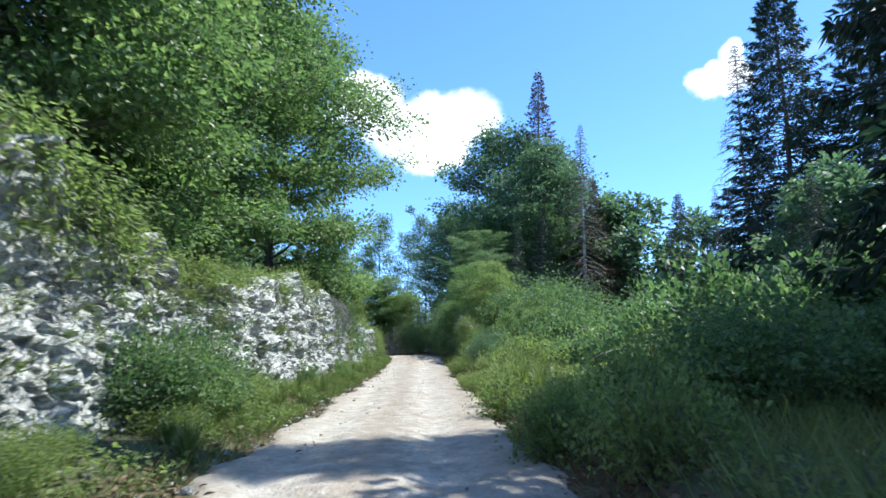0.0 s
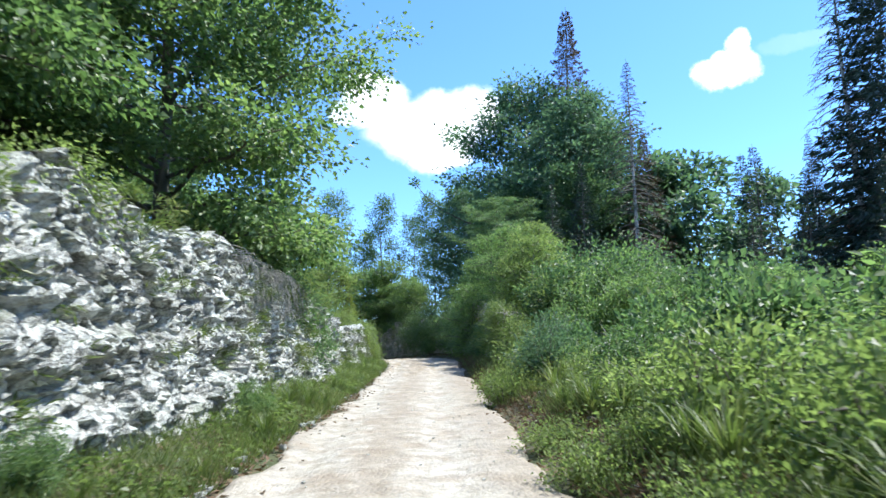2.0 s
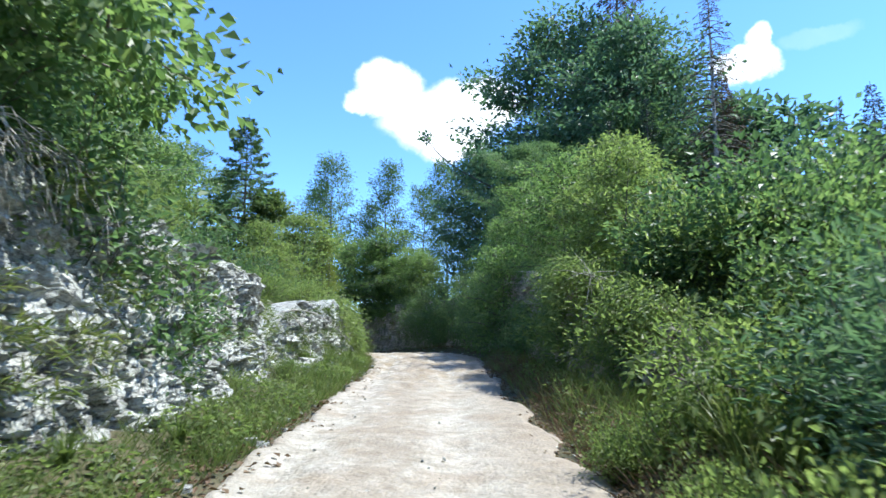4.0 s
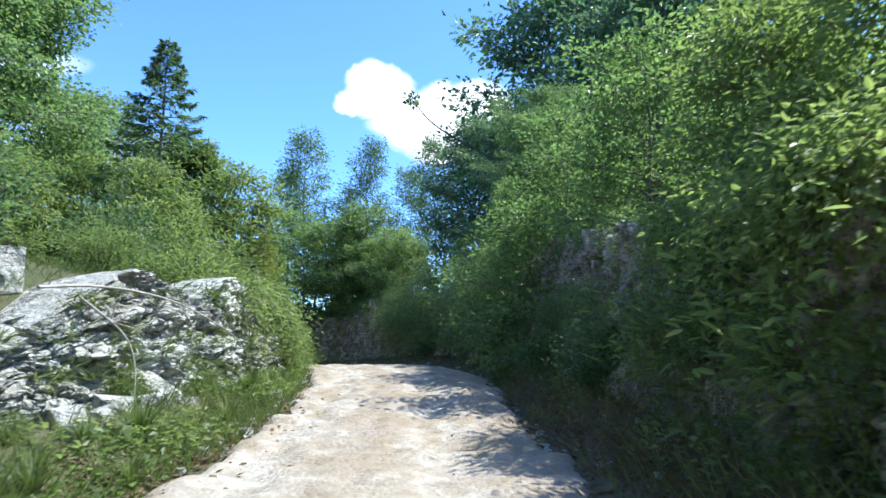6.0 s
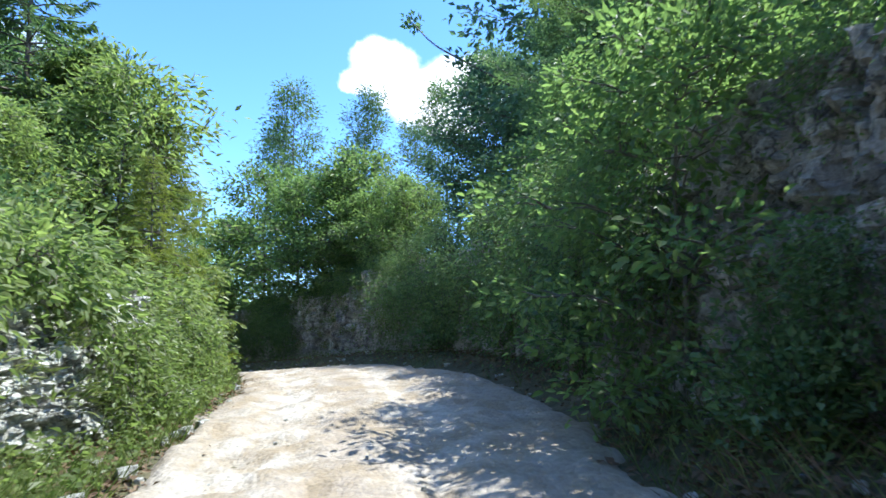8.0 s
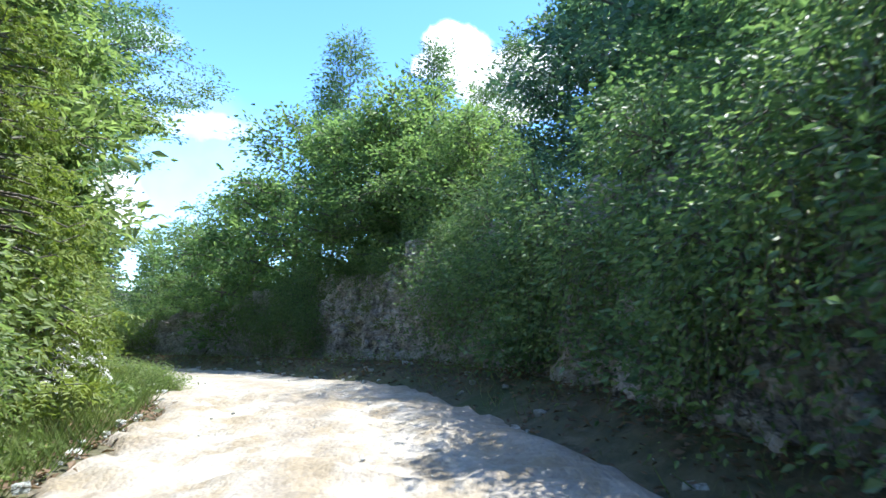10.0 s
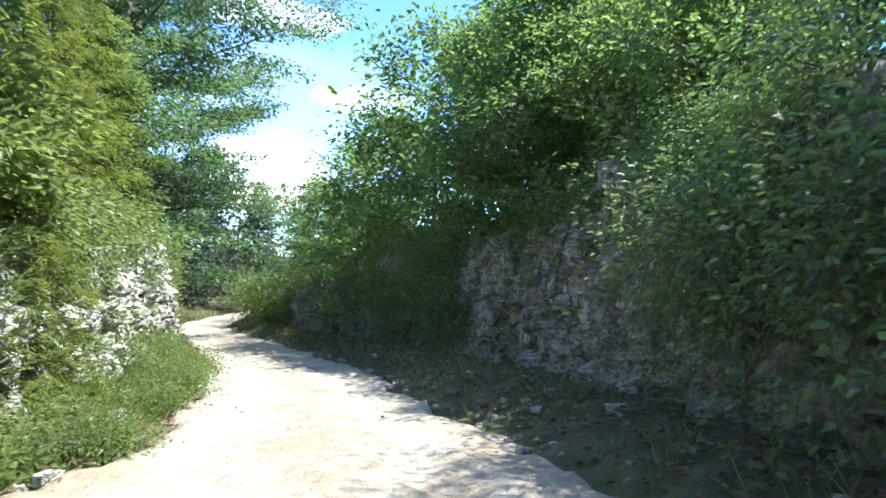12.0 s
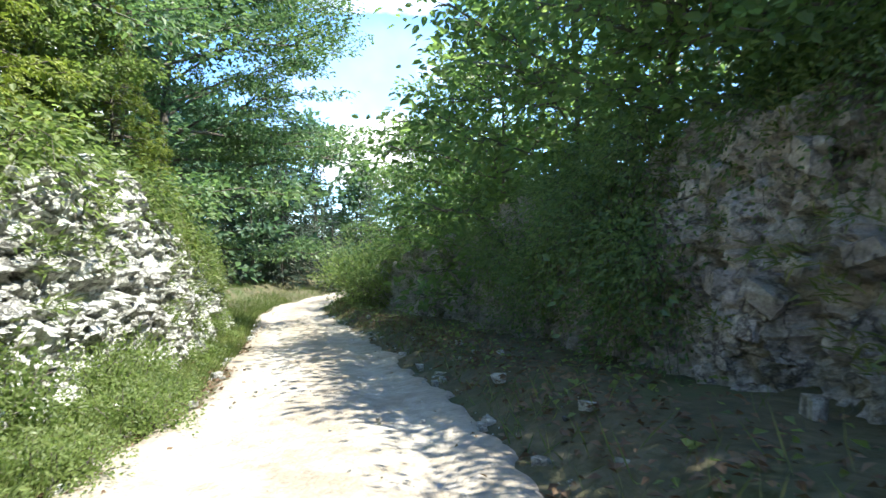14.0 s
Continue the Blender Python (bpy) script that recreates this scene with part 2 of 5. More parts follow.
def road_material():
    m, nt, b = material("pale limestone gravel", 0.95)
    coord = nt.nodes.new("ShaderNodeNewGeometry").outputs["Position"]
    peb = node(nt, "ShaderNodeTexVoronoi", ins={"Scale": 22.0})
    nt.links.new(coord, peb.inputs["Vector"])
    big = node(nt, "ShaderNodeTexVoronoi", ins={"Scale": 7.0})
    nt.links.new(coord, big.inputs["Vector"])
    n1 = noise_node(nt, coord, 3.2, 8.0, 0.72)
    n2 = noise_node(nt, coord, 0.45, 4.0, 0.6, (1, 0.35, 1))
    r = ramp_node(nt, [(0.3, (0.2, 0.175, 0.13)), (0.43, (0.31, 0.285, 0.225)), (0.55, (0.375, 0.352, 0.29)), (0.7, (0.44, 0.42, 0.355))])
    nt.links.new(n1.outputs["Fac"], r.inputs[0])
    col = mix_node(nt, range_node(nt, n2.outputs["Fac"], 0.5, 0.72, 0, 0.5), r.outputs[0], (0.3, 0.25, 0.19))
    mottle = noise_node(nt, coord, 1.3, 6.0, 0.62)
    col = mix_node(nt, range_node(nt, mottle.outputs["Fac"], 0.5, 0.66, 0, 0.6), col, (0.25, 0.2, 0.14))
    # packed pale wheel tracks, browner loose gravel between and beside them
    across = node(nt, "ShaderNodeAttribute", attribute_name="across")
    off = node(nt, "ShaderNodeMath", operation="ABSOLUTE")
    nt.links.new(across.outputs["Fac"], off.inputs[0])
    rut = node(nt, "ShaderNodeMath", operation="SUBTRACT", ins={1: 0.85})
    nt.links.new(off.outputs[0], rut.inputs[0])
    wob = node(nt, "ShaderNodeMath", operation="ADD")
    nt.links.new(rut.outputs[0], wob.inputs[0])
    nt.links.new(range_node(nt, n1.outputs["Fac"], 0.3, 0.7, -0.25, 0.25), wob.inputs[1])
    far = node(nt, "ShaderNodeMath", operation="ABSOLUTE")
    nt.links.new(wob.outputs[0], far.inputs[0])
    col = mix_node(nt, range_node(nt, far.outputs[0], 0.2, 0.75, 0, 0.6), col, (0.235, 0.195, 0.14))
    # bare brown rock and clay show through on the rough stretch
    stony = node(nt, "ShaderNodeAttribute", attribute_name="stony")
    worn = noise_node(nt, coord, 2.1, 7.0, 0.68, (1.0, 0.55, 1.0))
    amount = node(nt, "ShaderNodeMath", operation="MULTIPLY")
    nt.links.new(stony.outputs["Fac"], amount.inputs[0])
    nt.links.new(range_node(nt, worn.outputs["Fac"], 0.46, 0.6, 0.0, 0.85), amount.inputs[1])
    col = mix_node(nt, amount.outputs[0], col, (0.23, 0.185, 0.115))
    pc = node(nt, "ShaderNodeRGBToBW")
    nt.links.new(peb.outputs["Color"], pc.inputs[0])
    bc = node(nt, "ShaderNodeRGBToBW")
    nt.links.new(big.outputs["Color"], bc.inputs[0])
    both = node(nt, "ShaderNodeMath", operation="ADD")
    nt.links.new(pc.outputs[0], both.inputs[0])
    nt.links.new(bc.outputs[0], both.inputs[1])
    vary = node(nt, "ShaderNodeHueSaturation")
    nt.links.new(col, vary.inputs["Color"])
    nt.links.new(range_node(nt, both.outputs[0], 0.3, 1.7, 0.8, 1.18), vary.inputs["Value"])
    nt.links.new(vary.outputs[0], b.inputs["Base Color"])
    h = node(nt, "ShaderNodeMath", operation="MULTIPLY_ADD", ins={1: -0.35})
    nt.links.new(peb.outputs["Distance"], h.inputs[0])
    nt.links.new(n1.outputs["Fac"], h.inputs[2])
    bump_node(nt, b, h.outputs[0], 0.85, 0.045)
    return m


def soil_material():
    m, nt, b = material("forest floor with moss and litter", 0.95)
    coord = nt.nodes.new("ShaderNodeNewGeometry").outputs["Position"]
    n1 = noise_node(nt, coord, 3.0, 6.0, 0.7)
    n2 = noise_node(nt, coord, 0.5, 4.0, 0.6)
    r = ramp_node(nt, [(0.3, (0.035, 0.04, 0.016)), (0.52, (0.08, 0.075, 0.035)), (0.75, (0.17, 0.135, 0.085))])
    nt.links.new(n1.outputs["Fac"], r.inputs[0])
    col = mix_node(nt, range_node(nt, n2.outputs["Fac"], 0.5, 0.65), r.outputs[0], (0.05, 0.07, 0.02))
    nt.links.new(col, b.inputs["Base Color"])
    bump_node(nt, b, n1.outputs["Fac"], 0.9, 0.1)
    return m


LEAF = leaf_material("broad green leaves", (0.056, 0.105, 0.048), (0.108, 0.182, 0.08), (0.19, 0.268, 0.125), 0.5)
# yellow green leaf colour, lightened further for a sunlit look
LEAF_YELLOW = leaf_material("sunlit yellow green leaves", (0.1, 0.145, 0.05), (0.178, 0.235, 0.082), (0.265, 0.315, 0.125), 0.62)
LEAF_COOL = leaf_material("blue green leaves", (0.054, 0.1, 0.06), (0.096, 0.168, 0.096), (0.16, 0.235, 0.14), 0.5)
# brighter than LEAF: sun on the alder crowns is put into the colour
LEAF_LIT = leaf_material("alder leaves in a sunlit tint", (0.085, 0.14, 0.052), (0.15, 0.225, 0.085), (0.24, 0.315, 0.125), 0.66)
NEEDLE = leaf_material("dark spruce needles", (0.016, 0.034, 0.02), (0.032, 0.06, 0.036), (0.055, 0.092, 0.056), 0.15, 0.5)
NEEDLE_FRESH = leaf_material("fresh green conifer needles", (0.06, 0.11, 0.045), (0.105, 0.175, 0.07), (0.165, 0.245, 0.095), 0.45, 0.5)
NEEDLE_SUN = leaf_material("young yellow green needles", (0.1, 0.14, 0.025), (0.18, 0.225, 0.04), (0.27, 0.3, 0.065), 0.45, 0.55)
DRY = leaf_material("dry brown needles", (0.08, 0.05, 0.025), (0.14, 0.09, 0.05), (0.2, 0.15, 0.09), 0.15, 0.8)
# lighter copy of LEAF, with the sun on the crowns tinted in
LEAF_SUN = leaf_material("sunny green leaves", (0.064, 0.118, 0.046), (0.132, 0.21, 0.082), (0.24, 0.32, 0.125), 0.5)
GRASS = leaf_material("grass blades", (0.06, 0.1, 0.024), (0.12, 0.165, 0.046), (0.22, 0.24, 0.095), 0.4)
BARK = bark_material("grey brown bark", (0.06, 0.05, 0.04), (0.17, 0.15, 0.12))
BARK_PALE = bark_material("bleached dead wood", (0.28, 0.26, 0.23), (0.52, 0.49, 0.44))
ROCK = rock_material("pale limestone", (0.61, 0.63, 0.565), (0.47, 0.485, 0.43), (0.2, 0.205, 0.175), 0.5, (4.0, 4.0, 7.5))
ROCK_GREY = rock_material("grey weathered limestone", (0.52, 0.49, 0.435), (0.41, 0.385, 0.34), (0.18, 0.175, 0.16), 0.3, (3.0, 3.0, 2.4))
ROAD = road_material()
SOIL = soil_material()


# ---- mesh helpers ----
def mesh_arrays(name, V, F, mat, smooth=False):
    V, F = np.asarray(V, np.float32), np.asarray(F, np.int32)
    me = bpy.data.meshes.new(name)
    me.vertices.add(len(V))
    me.vertices.foreach_set("co", V.ravel())
    me.loops.add(F.size)
    me.loops.foreach_set("vertex_index", F.ravel())
    me.polygons.add(len(F))
    me.polygons.foreach_set("loop_start", np.arange(len(F), dtype=np.int32) * F.shape[1])
    me.polygons.foreach_set("use_smooth", np.full(len(F), smooth))
    me.materials.append(mat)
    me.update(calc_edges=True)
    return me


def part(name, me, parent=None, label=""):
    ob = new(name, me)
    ob.parent = parent
    return tagged(ob, label)


def thing(name, label, category, group="", kind=""):
    return tagged(new(name), label, category, group or name.replace("_", " ") + "s along the road", kind)


def unit(v):
    return v / np.maximum(np.linalg.norm(v, axis=-1, keepdims=True), 1e-9)


class Tubes:
    """Tapered round limbs gathered into one mesh."""

    def __init__(self):
        self.V, self.F, self.n = [], [], 0

    def add(self, P, r0, r1, sides=6):
        P = np.asarray(P, float)
        k = len(P)
        T = unit(np.gradient(P, axis=0))
        ref = np.where(np.abs(T[:, 2:3]) > 0.9, np.array([[1.0, 0, 0]]), np.array([[0, 0, 1.0]]))
        A = unit(np.cross(T, ref))
        B = np.cross(T, A)
        a = np.linspace(0, 2 * np.pi, sides, endpoint=False)
        R = np.linspace(r0, r1, k)[:, None, None]
        ring = P[:, None] + R * (np.cos(a)[None, :, None] * A[:, None] + np.sin(a)[None, :, None] * B[:, None])
        i, j = np.meshgrid(np.arange(k - 1), np.arange(sides), indexing="ij")
        j2 = (j + 1) % sides
        F = np.stack([i * sides + j, i * sides + j2, (i + 1) * sides + j2, (i + 1) * sides + j], -1).reshape(-1, 4)
        self.V.append(ring.reshape(-1, 3))
        self.F.append(F + self.n)
        self.n += k * sides

    def mesh(self, name, mat):
        return mesh_arrays(name, np.concatenate(self.V), np.concatenate(self.F), mat, True)


def leaves_mesh(name, P, A, N, L, W, mat, fine=False):
    """Folded leaves at P, along A, facing N, of length L and half width W: lozenges, or pointed ovals where they are seen close."""
    A = unit(A)
    B = unit(np.cross(N, A))
    C = np.cross(A, B)
    L, W = L[:, None], W[:, None]
    tip = P + A * L - C * L * 0.12
    if not fine:
        lift = A * L * 0.42 + C * W * 0.35
        V = np.stack([P, P + lift + B * W, tip, P + lift - B * W], 1).reshape(-1, 3)
        return mesh_arrays(name, V, np.arange(len(V)).reshape(-1, 4), mat)
    low_lift, high_lift = A * L * 0.26 + C * W * 0.3, A * L * 0.64 + C * (W * 0.25 - L * 0.03)
    V = np.stack([P, P + low_lift + B * W * 0.9, P + high_lift + B * W * 0.8, tip, P + high_lift - B * W * 0.8, P + low_lift - B * W * 0.9], 1).reshape(-1, 3)
    first = np.arange(0, len(V), 6)[:, None]
    F = np.concatenate([first + np.array([[0, 1, 2, 3]]), first + np.array([[3, 4, 5, 0]])])
    return mesh_arrays(name, V, F, mat)


def sprays(rng, centres, outs, count, spread, flat, size, ratio, up=0.75):
    """Leaves scattered in flattened sprays round twig ends."""
    n = len(centres) * count
    C, O = np.repeat(centres, count, 0), np.repeat(outs, count, 0)
    off = np.clip(rng.normal(0, 1, (n, 3)), -1.7, 1.7) * spread
    off[:, 2] *= flat
    P = C + off
    A = unit(O * 0.8 + unit(off) * 0.9 + rng.normal(0, 0.5, (n, 3)) + np.array([0, 0, -0.25]))
    N = unit(rng.normal(0, 0.55, (n, 3)) + np.array([0, 0, up]) + 0.35 * O)
    L = size * rng.uniform(0.65, 1.3, n)
    return P, A, N, L, L * ratio


def bend(rng, a, direction, length, k=5, sag=0.0, wob=0.06):
    t = np.linspace(0, 1, k)[:, None]
    P = a + direction * length * t + np.array([0, 0, -sag * length]) * t ** 2
    P[1:] += rng.normal(0, wob * length, (k - 1, 3)) * t[1:] * 0.5
    return P


def broadleaf(name, label, seed, H=12.0, R=4.2, low=0.18, limbs=24, count=70, size=0.17, ratio=0.3, mat=None, spread=0.5, flat=0.4, r=0.2, lean=(0, 0), category="tree", bark=None, fine=False):
    """A leafy tree: tapered trunk, limbs and a layered crown with gaps."""
    rng = np.random.default_rng(seed)
    root = thing(name, label, category)
    trunk, wood = Tubes(), Tubes()
    k = 9
    t = np.linspace(0, 1, k)
    spine = np.stack([lean[0] * t ** 2 * H + np.cumsum(rng.normal(0, 0.012 * H, k)) * t, lean[1] * t ** 2 * H + np.cumsum(rng.normal(0, 0.012 * H, k)) * t, -0.5 + t * (H * 0.93 + 0.5)], 1)
    trunk.add(spine, r, r * 0.12, 8)
    centres, outs = [], []
    for i in range(limbs):
        f = low + (0.97 - low) * ((i + rng.uniform(0, 0.9)) / limbs)
        p = np.array([np.interp(f, t, spine[:, c]) for c in range(3)])
        az = i * 2.39996 + rng.normal(0, 0.4)
        g = (f - low) / (1 - low)
        reach = R * (0.55 + 0.75 * math.sin(math.pi * min(1, 0.18 + 0.75 * g)) ** 1.2 - 0.42 * g) * rng.uniform(0.7, 1.15)
        rise = 0.15 + 0.9 * g + rng.normal(0, 0.12)
        d = unit(np.array([math.cos(az), math.sin(az), rise]))
        L = bend(rng, p, d, reach * math.sqrt(1 + rise * rise * 0.5), 6, 0.16)
        wood.add(L, r * 0.34 * (1 - 0.6 * f), 0.012, 5)
        n_sub = 5 + int(reach)
        for j in range(n_sub):
            u = 0.3 + 0.7 * (j + rng.uniform(0, 1)) / n_sub
            q = np.array([np.interp(u * 5, np.arange(6), L[:, c]) for c in range(3)])
            side = (1 if j % 2 else -1) * rng.uniform(0.5, 1.3)
            dd = unit(np.array([math.cos(az + side), math.sin(az + side), 0.25 + rng.normal(0, 0.2)]))
            S = bend(rng, q, dd, reach * rng.uniform(0.18, 0.42), 4, 0.1)
            wood.add(S, 0.02, 0.006, 4)
            for w in (0.55, 1.0):
                centres.append(np.array([np.interp(w * 3, np.arange(4), S[:, c]) for c in range(3)]))
                outs.append(dd)
        centres.append(L[-1])
        outs.append(d)
    centres, outs = np.array(centres), np.array(outs)
    crown = leaves_mesh("crown", *sprays(rng, centres, outs, count, spread, flat, size, ratio), mat or LEAF, fine)
    part("trunk", trunk.mesh("trunk", bark or BARK), root)
    part("branchwork", wood.mesh("branchwork", bark or BARK), root)
    part("crown", crown, root)
    return root


def spruce(name, label, seed, H=18.0, R=3.0, step=0.42, twigs=70, mat=None, dead=False, low=0.06, category="spruce", size=0.34, frond=0):
    """A conifer: straight stem with whorls of drooping branches."""
    rng = np.random.default_rng(seed)
    root = thing(name, label, category)
    trunk, wood = Tubes(), Tubes()
    t = np.linspace(0, 1, 8)
    spine = np.stack([np.cumsum(rng.normal(0, 0.003 * H, 8)), np.cumsum(rng.normal(0, 0.003 * H, 8)), -0.5 + t * (H + 0.5)], 1)
    spine[0, :2] = 0
    trunk.add(spine, 0.011 * H, 0.012, 8)
    PP, AA, LL = [], [], []
    z = low * H
    while z < H * 0.985:
        f = z / H
        m = 5 + int(rng.integers(0, 3))
        base_az = rng.uniform(0, 6.28)
        for i in range(m):
            if rng.uniform() < (0.22 if dead else 0.06):
                continue
            az = base_az + i * 6.283 / m + rng.normal(0, 0.2)
            reach = R * ((1 - f) ** 0.85) * rng.uniform(0.7, 1.12) * (0.75 + 0.25 * min(1, f * 6)) + 0.12
            p = np.array([np.interp(f, t, spine[:, c]) for c in range(3)])
            rise = -0.25 + 0.75 * f
            d = unit(np.array([math.cos(az), math.sin(az), rise]))
            L = bend(rng, p, d, reach, 6, 0.28 if not dead else 0.5, 0.03)
            L[-1, 2] += 0.14 * reach
            wood.add(L, (0.012 + 0.012 * reach) * (1.7 if dead else 1), 0.012 if dead else 0.004, 4)
            if dead:
                for j in range(6):
                    u = rng.uniform(0.35, 1)
                    q = np.array([np.interp(u * 5, np.arange(6), L[:, c]) for c in range(3)])
                    s = az + rng.choice([-1, 1]) * rng.uniform(0.3, 0.9)
                    wood.add(bend(rng, q, unit(np.array([math.cos(s), math.sin(s), -0.5])), reach * 0.3, 3, 0.3), 0.016, 0.008, 3)
            n = int((twigs if not dead else twigs * 0.18) * (0.35 + reach / R))
            u = rng.uniform(0.12, 1, n) ** 0.7
            q = np.stack([np.interp(u * 5, np.arange(6), L[:, c]) for c in range(3)], 1)
            side = rng.choice([-1.0, 1.0], n) * rng.uniform(0.25, 1.1, n)
            out = np.stack([np.cos(az + side), np.sin(az + side), rng.normal(-0.35, 0.3, n)], 1)
            w = (1.05 - u) * reach * 0.42 * rng.uniform(0.1, 1, n)
            PP.append(q + unit(out) * w[:, None])
            AA.append(out)
            LL.append(np.full(n, 0.4 + 0.6 * reach / R))
        z += step * rng.uniform(0.75, 1.25) * (1.0 if f < 0.8 else 0.7)
    P, A = np.concatenate(PP), np.concatenate(AA)
    N = unit(rng.normal(0, 0.5, P.shape) + np.array([0, 0, 0.8]))
    L = size * rng.uniform(0.6, 1.3, len(P)) * np.concatenate(LL)
    part("trunk", trunk.mesh("trunk", BARK_PALE if dead else BARK), root)
    tagged(part("branchwork", wood.mesh("branchwork", BARK), root), kind="stuff")
    W = L * 0.15
    if frond:
        P, A, N, L, W = feathered(rng, P, A, N, L, frond)
    part("crown", leaves_mesh("crown", P, A, N, L, W, mat or (DRY if dead else NEEDLE)), root)
    return root


def feathered(rng, P, A, N, L, k):
    """Each twig as a flat frond: k pairs of short needle bundles along a drooping rib."""
    A = unit(A)
    B = unit(np.cross(N, A))
    u = np.tile(np.repeat(np.linspace(0.05, 0.95, k), 2), len(P))
    side = np.tile(np.array([-1.0, 1.0]), len(P) * k)
    m = 2 * k
    p, a, b, q, l = (np.repeat(v, m, 0) for v in (P, A, B, N, L))
    foot = p + a * (u * l)[:, None] - np.array([0, 0, 1.0]) * (u ** 2 * l * 0.3)[:, None]
    aim = a * 0.75 + b * side[:, None] * 0.8 + rng.normal(0, 0.18, a.shape) - np.array([0, 0, 0.25]) * u[:, None]
    length = l * 0.34 * (1.05 - 0.65 * u) * rng.uniform(0.7, 1.25, len(u))
    return foot, aim, q + rng.normal(0, 0.25, q.shape), length, length * 0.2


def bush(name, label, seed, R=1.4, H=1.8, stems=26, count=60, size=0.12, ratio=0.32, mat=None, spread=0.24, flat=0.6, category="bush", arch=0.35, fine=True):
    """A shrub of arching stems from one foot, set with leaves."""
    rng = np.random.default_rng(seed)
    root = thing(name, label, category)
    wood = Tubes()
    centres, outs = [], []
    for i in range(stems):
        az = i * 2.39996 + rng.normal(0, 0.3)
        e = math.sqrt((i + 0.5) / stems)
        tip = np.array([math.cos(az) * R * e, math.sin(az) * R * e, H * (1.0 - 0.55 * e ** 2) * rng.uniform(0.65, 1.15)])
        t = np.linspace(0, 1, 6)[:, None]
        foot = np.array([math.cos(az), math.sin(az), 0]) * 0.15 * R
        L = foot + (tip - foot) * t + np.array([0, 0, arch * H]) * (t - t ** 2) - np.array([0, 0, 0.2]) * (1 - t)
        L[1:] += rng.normal(0, 0.05 * R, (5, 3))
        wood.add(L, 0.016, 0.005, 4)
        for u in np.linspace(0.3, 1.0, 6):
            q = np.array([np.interp(u * 5, np.arange(6), L[:, c]) for c in range(3)])
            centres.append(q + rng.normal(0, 0.1 * R, 3))
            outs.append(unit(tip - foot + rng.normal(0, 0.4, 3)))
    c = np.array(centres)
    c[:, 2] = np.maximum(c[:, 2], 0.08)
    part("branchwork", wood.mesh("branchwork", BARK), root)
    part("foliage", leaves_mesh("foliage", *sprays(rng, c, np.array(outs), count, spread, flat, size, ratio, 0.6), mat or LEAF, fine), root)
    return root


# ---- the line of the road and the lie of the land ----
LINE = [(-0.6, -40, 0), (-0.6, -20, 0), (-0.62, -8, 0), (-0.7, 0, 0), (-0.9, 8, 0.0), (-1.12, 15, 0.02), (-1.6, 27.4, 0.08), (-1.95, 37.6, 0.3), (-2.35, 43.5, 0.42),
        (-2.95, 48.2, 0.45), (-4.2, 52.7, 0.41), (-5.65, 55.7, 0.24), (-7.5, 58.5, -0.03), (-10.6, 62.3, -0.45), (-14.2, 66, -0.9), (-18.3, 69.8, -1.35), (-23, 73.6, -1.8),
        (-28, 77.8, -2.2), (-32, 83, -2.4), (-34, 92, -2.4), (-34, 115, -2.4)]


def spline(points, per=24):
    P = np.array(points, float)
    P = np.vstack([2 * P[0] - P[1], P, 2 * P[-1] - P[-2]])
    t = np.linspace(0, 1, per, endpoint=False)[:, None]
    out = []
    for a, b, c, d in zip(P, P[1:], P[2:], P[3:]):
        out.append(0.5 * (2 * b + (c - a) * t + (2 * a - 5 * b + 4 * c - d) * t ** 2 + (3 * b - a - 3 * c + d) * t ** 3))
    return np.vstack(out + [P[-2:-1]])


CURVE = spline(LINE)
SEG = np.linalg.norm(np.diff(CURVE[:, :2], axis=0), axis=1)
CURVE_S = np.concatenate([[0], np.cumsum(SEG)])
CURVE_S -= CURVE_S[np.argmin(np.hypot(CURVE[:, 0] + 0.7, CURVE[:, 1]))]      # s is 0 beside the first eye
TAN = unit(np.gradient(CURVE[:, :2], axis=0))


def on_line(s):
    """Place, height and right-hand side of the road's middle, s metres on."""
    s = np.asarray(s, float)
    p = np.stack([np.interp(s, CURVE_S, CURVE[:, c]) for c in range(3)], -1)
    t = unit(np.stack([np.interp(s, CURVE_S, TAN[:, c]) for c in range(2)], -1))
    return p, np.stack([t[..., 1], -t[..., 0]], -1)


def beside(x, y):
    """How far along the road a place lies, how far to its right, and the road's height there."""
    x, y = np.atleast_1d(np.asarray(x, float)), np.atleast_1d(np.asarray(y, float))
    s, d, z = np.empty(len(x)), np.empty(len(x)), np.empty(len(x))
    for a in range(0, len(x), 4000):
        dx = x[a:a + 4000, None] - CURVE[None, :, 0]
        dy = y[a:a + 4000, None] - CURVE[None, :, 1]
        i = np.argmin(dx * dx + dy * dy, 1)
        r = np.arange(len(i))
        d[a:a + 4000] = (dx[r, i] * TAN[i, 1] - dy[r, i] * TAN[i, 0])
        q = np.hypot(dx[r, i], dy[r, i])
        d[a:a + 4000] = np.sign(d[a:a + 4000]) * q
        s[a:a + 4000], z[a:a + 4000] = CURVE_S[i], CURVE[i, 2]
    return s, d, z


def vnoise(P, seed=0):
    """Smooth value noise, -1 to 1, at places P (n, 3)."""
    P = np.asarray(P, float)
    I = np.floor(P).astype(np.int64)
    f = P - I
    f = f * f * (3 - 2 * f)
    tot = 0
    for dx in (0, 1):
        for dy in (0, 1):
            for dz in (0, 1):
                w = (f[:, 0] if dx else 1 - f[:, 0]) * (f[:, 1] if dy else 1 - f[:, 1]) * (f[:, 2] if dz else 1 - f[:, 2])
                tot = tot + w * hash01(I[:, 0] + dx, I[:, 1] + dy, I[:, 2] + dz, seed)
    return tot * 2 - 1


